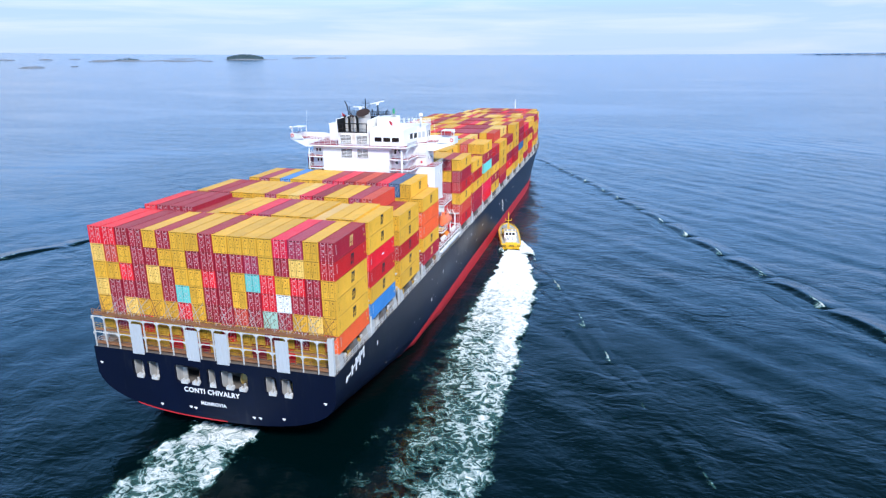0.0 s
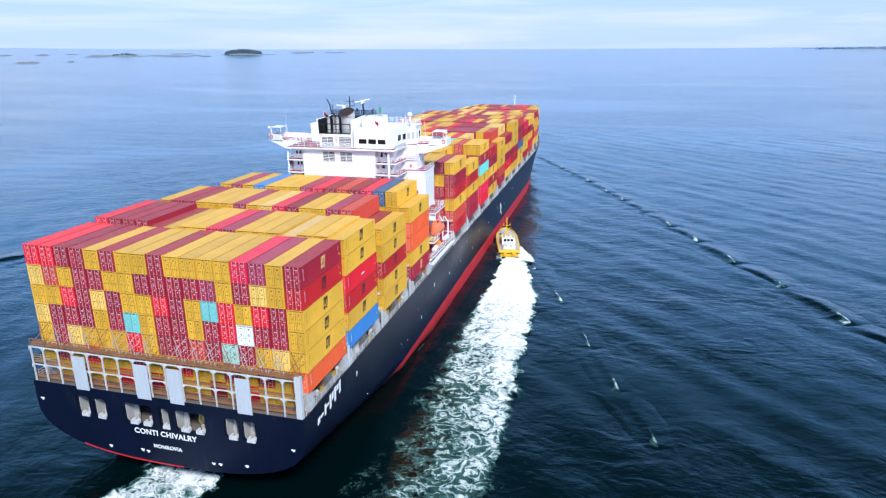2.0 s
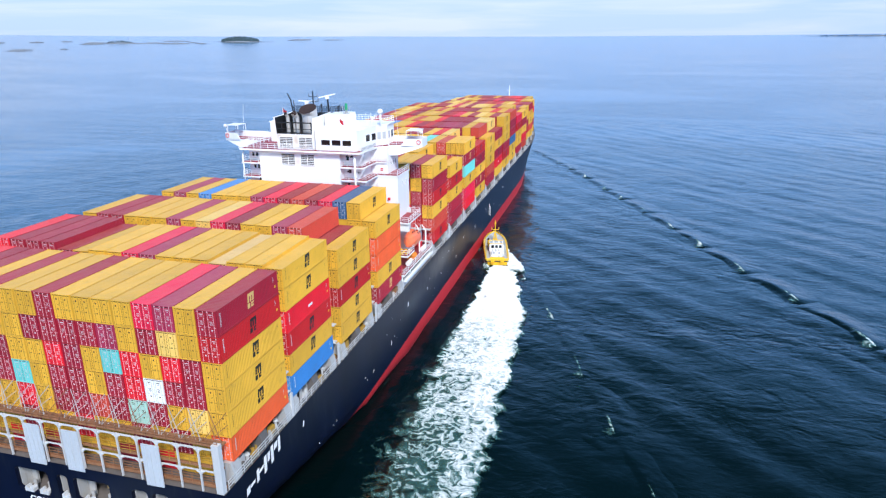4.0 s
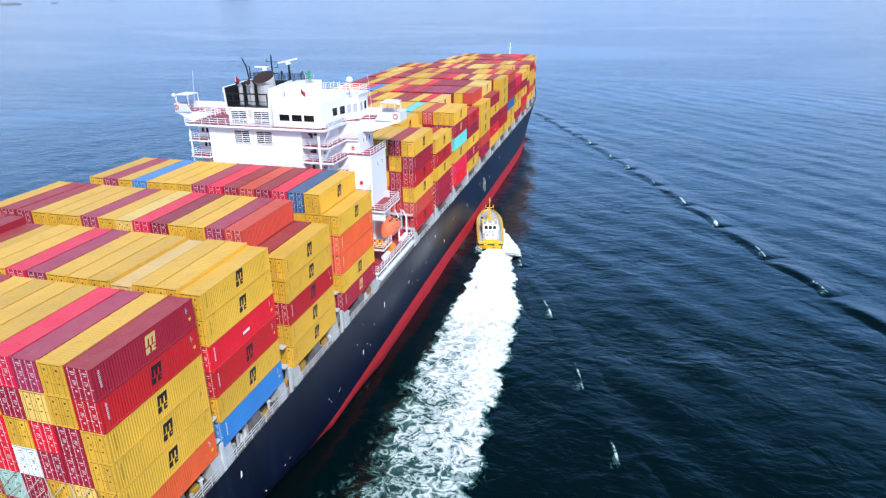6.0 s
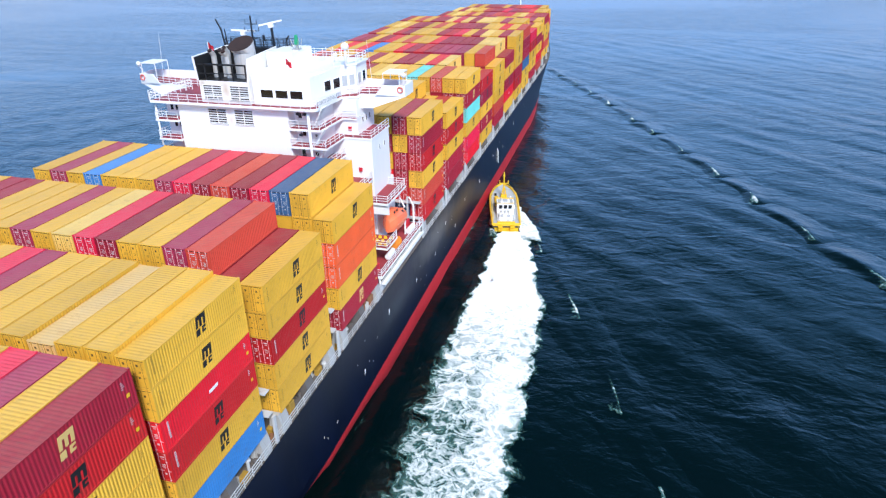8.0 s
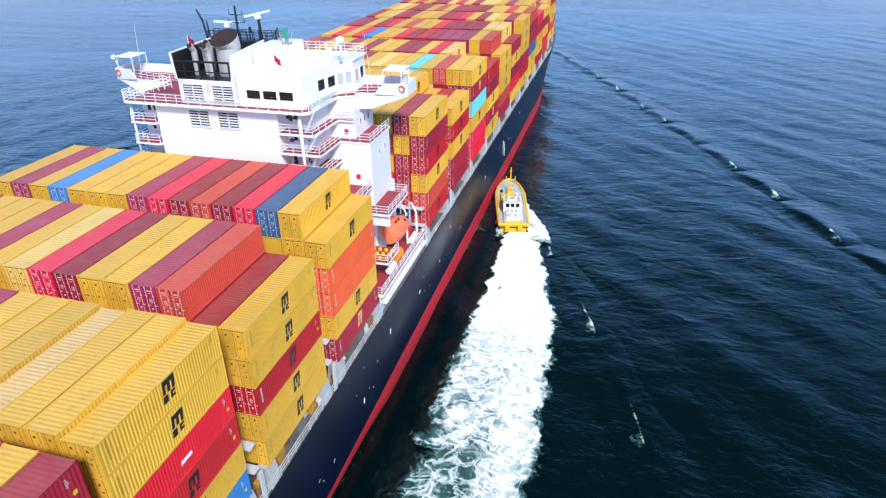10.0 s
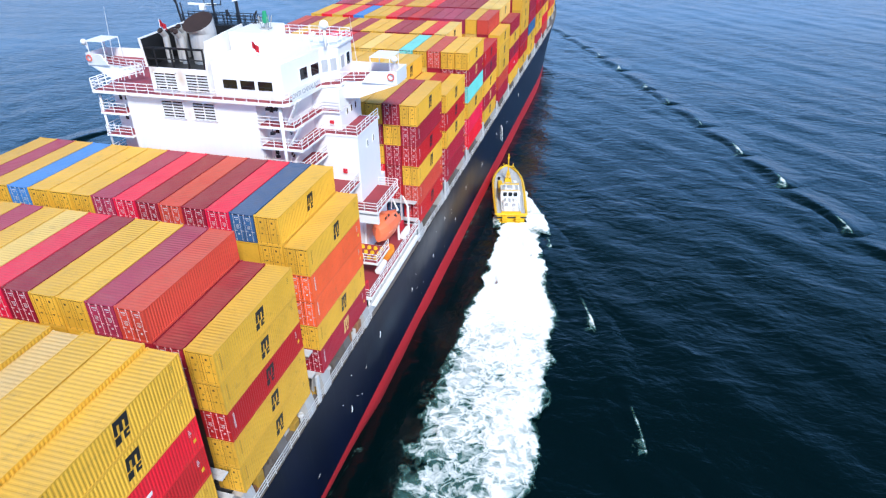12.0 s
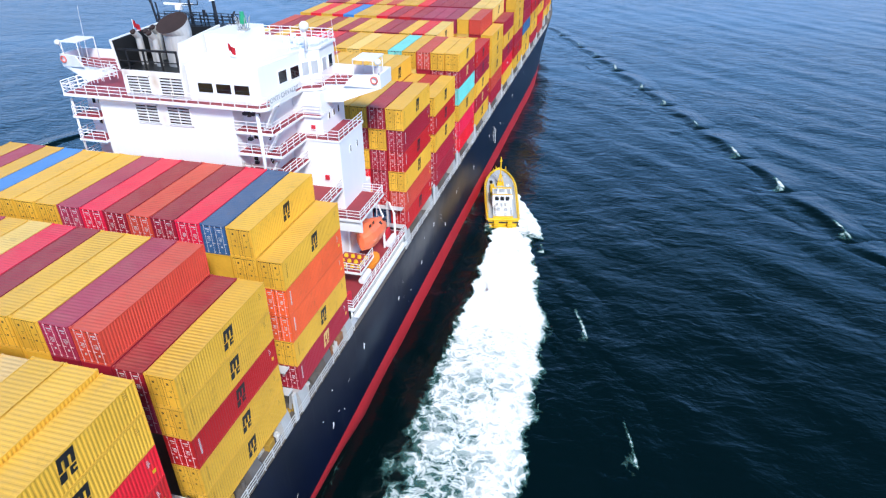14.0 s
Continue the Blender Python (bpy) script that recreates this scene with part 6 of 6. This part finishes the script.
def wavelet(name, label, a, b, height, reach, bulge, foamy, seed):
    """One curved crest from a to b: steep dark inner face, trough, a second low swell behind, and a broken white cap at its after end."""
    a, b = Vector((*a, 0)), Vector((*b, 0))
    run = b - a
    side = 1 if b.x > a.x else -1
    out = Vector((-run.y, run.x, 0)).normalized() * side  # away from the ship
    n, across = max(14, int(run.length / 0.7)), 40
    verts, d = [], []
    for i in range(n + 1):
        f = -0.12 + 1.3 * i / n
        p = a + run * f + out * bulge * 4 * f * (1 - f)
        amp = height * ease(-0.05, 0.5, f) * (1 - ease(0.95, 1.15, f)) * (1 + 0.25 * noise.noise(Vector((f * 3, seed, 0))))
        for k in range(across + 1):
            v = reach * (-1 + 2 * k / across)
            w = v / reach
            wig = 0.25 * noise.noise(Vector((p.x * 0.3, p.y * 0.3, seed)))
            q = w * 8.0 + wig
            h = amp * ((math.exp(-(q / 1.3) ** 2) if q < 0 else math.exp(-(q / 2.8) ** 2)) - 0.30 * math.exp(-((q + 3.4) / 1.8) ** 2))
            h -= 0.20 * max(ease(-4.2, -8.0, q), ease(3.2, 8.0, q), ease(0.1, -0.12, f), ease(1.0, 1.18, f))
            o = p + out * v
            verts.append((o.x, o.y, h + 0.06))
            lip = ease(0.45, 0.85, f) * (1 - ease(1.0, 1.06, f)) * math.exp(-((q + 0.1) / 0.5) ** 2)
            patch = ease(0.80, 0.93, f) * (1 - ease(1.0, 1.08, f)) * ease(-5.0 * ease(0.7, 1.0, f) - 0.1, -0.4, q) * ease(0.6, 0.0, q)
            d.append(foamy * max(0.92 * lip, 0.72 * patch) + 0.42 * ragged(o.x * 1.6, o.y * 1.6, seed) * min(1, lip + patch) - 0.62)
    m = across + 1
    faces = [(j * m + k, j * m + k + 1, (j + 1) * m + k + 1, (j + 1) * m + k) for j in range(n) for k in range(across)]
    for skin, mat, lift in ((False, WATER, 0.0), (True, FOAM, 0.03)):
        me = bpy.data.meshes.new(name)
        me.from_pydata([(x, y, z + lift) for x, y, z in verts], [], faces)
        me.materials.append(mat)
        me.attributes.new("froth_amount", "FLOAT", "POINT").data.foreach_set("value", d)
        me.polygons.foreach_set("use_smooth", [True] * len(me.polygons))
        if skin:
            part("froth", me, None, ob, "broken white froth on the crest")
        else:
            ob = thing(name, label, "wave", "bow waves" if name == "bow_wave" else "boat waves", mesh=me, kind="stuff", at=pose(0, 0, SEA))
    return ob


BOW = [(14, 301), (22, 284), (31, 265), (38, 251), (46, 234), (55, 213), (61, 199), (69, 181), (77, 162), (84, 145), (92, 125), (101, 107), (110, 86), (119, 68), (129, 47), (140, 23), (152, -3), (165, -30)]
wave_rng = random.Random(4)
for s in (1, -1):
    for k, (a, b) in enumerate(zip(BOW[:-1], BOW[1:])):
        wavelet("bow_wave", "dark curved bow-wave crest with a small white cap", (s * (a[0] - 1.6), a[1] - 0.5), (s * b[0], b[1]), wave_rng.uniform(0.44, 0.60) * (1.15 - 0.15 * ease(290, 230, b[1])), 9 * (0.7 + 0.3 * ease(290, 230, b[1])), 1.9, wave_rng.uniform(1.05, 1.5), 3 * k + s)
WAKELETS = [(33, 118), (38, 106), (47.5, 83), (55, 60), (61, 43), (67, 27), (76, 7), (85, -14)]
for k, (a, b) in enumerate(zip(WAKELETS[:-1], WAKELETS[1:])):
    wavelet("boat_wave", "small wave crest spreading from the pilot boat", (a[0] - 0.8, a[1]), b, 0.10, 5.5, 0.9, 1.3 if k < 4 else 1.0, 60 + k)


# ---------------------------------------------------------------- far islands
def island(name, label, x0, y0, length, angle, height, trees, seed, low=2.0):
    rng = random.Random(seed)
    z = float(sea_height(np.array([float(x0)]), np.array([float(y0)]))[0])
    ob = tagged(new(name), label, "island")
    ob.matrix_basis = pose(x0, y0, z + SEA, 0, 0, angle)
    bm = bmesh.new()
    n = 40
    A = []
    for i in range(n + 1):
        f = i / n
        w = 30 * (0.3 + math.sin(math.pi * f))
        h = low * (0.5 + math.sin(math.pi * f)) * rng.uniform(0.7, 1.3)
        A.append([bm.verts.new(c) for c in (((f - 0.5) * length, -w, -14), ((f - 0.5) * length, -w * 0.6, h), ((f - 0.5) * length, w * 0.6, h), ((f - 0.5) * length, w, -14))])
    for a, b in zip(A[:-1], A[1:]):
        for k in range(3):
            bm.faces.new((a[k], a[k + 1], b[k + 1], b[k]))
    part("shore", bm, ROCK, ob, "bare grey rock")
    if trees:
        bm = bmesh.new()
        for i in range(trees):
            f = rng.uniform(0.04, 0.96)
            h = height * (0.35 + 0.65 * math.sin(math.pi * min(1, max(0, f))) ** 0.9) * rng.uniform(0.75, 1.05)
            c = Vector(((f - 0.5) * length * 0.9, rng.uniform(-18, 18), low * 0.5))
            r = rng.uniform(4, 7)
            bar(bm, c, c + Vector((0, 0, h * 0.4)), 0.5, 5, 0.3)
            for k in range(4):
                bar(bm, c + Vector((rng.uniform(-1, 1), rng.uniform(-1, 1), h * (0.12 + 0.2 * k))), c + Vector((rng.uniform(-1.5, 1.5), 0, h * (0.45 + 0.19 * k))), r * (1 - 0.18 * k), 7, r * 0.25)
        # the long headland's woods take the haze-blue paint
        tagged(part("woods", bm, FOREST if length < 500 else HAZE_TINT, ob, "dense dark conifer woods"), kind="stuff")
    return ob


ROCK = material("shore_rock", (0.17, 0.19, 0.22), 0.9, 0, 0.2, 0.05)
# distance haze is put into this base colour
HAZE_TINT = material("haze_tinted_coast", (0.15, 0.26, 0.42), 0.9, 0, 0.1, 0.02)
FOREST = material("far_conifers", (0.05, 0.085, 0.10), 0.9, 0, 0.3, 0.1)
EYE0 = Vector((59.3, -78.5))


def bearing(dx, dy, dist):
    v = Vector((dx, dy)).normalized() * dist + EYE0
    return v.x, v.y


def far(name, label, dx, dy, dist, length, height, trees, seed, low=2.0):
    x, y = bearing(dx, dy, dist)
    island(name, label, x, y, length, math.degrees(math.atan2(dy, dx)) - 90, height, trees, seed, low)


far("wooded_island", "low island covered with dark conifer woods", -0.520, 0.854, 4280, 255, 30, 190, 3, 3)
far("rocky_islet", "flat rocky islet with a few trees", -0.644, 0.765, 4250, 150, 13, 30, 4, 2)
far("rocky_islet", "bare flat rocky skerry", -0.668, 0.744, 4050, 120, 0, 0, 5, 3.5)
far("rocky_islet", "bare flat rocky skerry", -0.592, 0.806, 4000, 160, 0, 0, 6, 3.5)
far("rocky_islet", "bare flat rocky skerry", -0.563, 0.826, 3950, 60, 0, 0, 7, 3)
far("rocky_islet", "bare flat rocky skerry", -0.450, 0.893, 4500, 140, 0, 0, 8, 3.5)
far("rocky_islet", "bare flat rocky skerry", -0.725, 0.689, 3100, 90, 0, 0, 9, 2.0)
far("rocky_islet", "bare flat rocky skerry", -0.743, 0.670, 4500, 90, 0, 0, 20, 3.5)
far("rocky_islet", "bare flat rocky skerry", -0.713, 0.701, 4500, 70, 0, 0, 21, 3.5)
far("rocky_islet", "bare flat rocky skerry", -0.724, 0.690, 3250, 80, 0, 0, 22, 2.2)
far("rocky_islet", "bare flat rocky skerry", -0.691, 0.723, 3250, 30, 0, 0, 23, 1.8)
far("rocky_islet", "bare flat rocky skerry", -0.665, 0.747, 4250, 120, 0, 0, 24, 3.5)
far("rocky_islet", "bare flat rocky skerry", -0.635, 0.772, 4100, 260, 0, 0, 25, 2.5)
far("rocky_islet", "bare flat rocky skerry", -0.611, 0.792, 4150, 140, 0, 0, 26, 2.5)
far("rocky_islet", "bare flat rocky skerry", -0.588, 0.809, 4500, 160, 0, 0, 27, 2.5)
far("rocky_islet", "bare flat rocky skerry", -0.573, 0.820, 4150, 60, 0, 0, 28, 2.5)
far("rocky_islet", "bare flat rocky skerry", -0.447, 0.895, 4600, 130, 0, 0, 29, 3.5)
far("rocky_islet", "bare flat rocky skerry", -0.406, 0.914, 4500, 150, 0, 0, 30, 2.0)
far("rocky_islet", "bare flat rocky skerry", -0.512, 0.859, 4200, 300, 0, 0, 31, 1.8)
far("rocky_islet", "bare flat rocky skerry", -0.690, 0.724, 4600, 60, 0, 0, 32, 2.5)
far("far_headland", "wooded coast on the horizon, blue haze painted into its woods", 0.322, 0.947, 4750, 1020, 9, 320, 12, 3)


# ---------------------------------------------------------------- everything that sails
def motions():
    for ob in MOVERS:
        m = ob.matrix_basis.copy()
        if ob is pilot:  # the boat slips slowly astern along the ship's side
            walk(ob, [(t, pose(0, SPEED * t + d, 0) @ m) for t, d in ((0, 2.2), (3.5, 1.6), (7, 1.0), (10.5, 0.7), (14, 0.3))])
        else:
            walk(ob, [(t, pose(0, SPEED * t, 0) @ m) for t in (0, 14)])


motions()
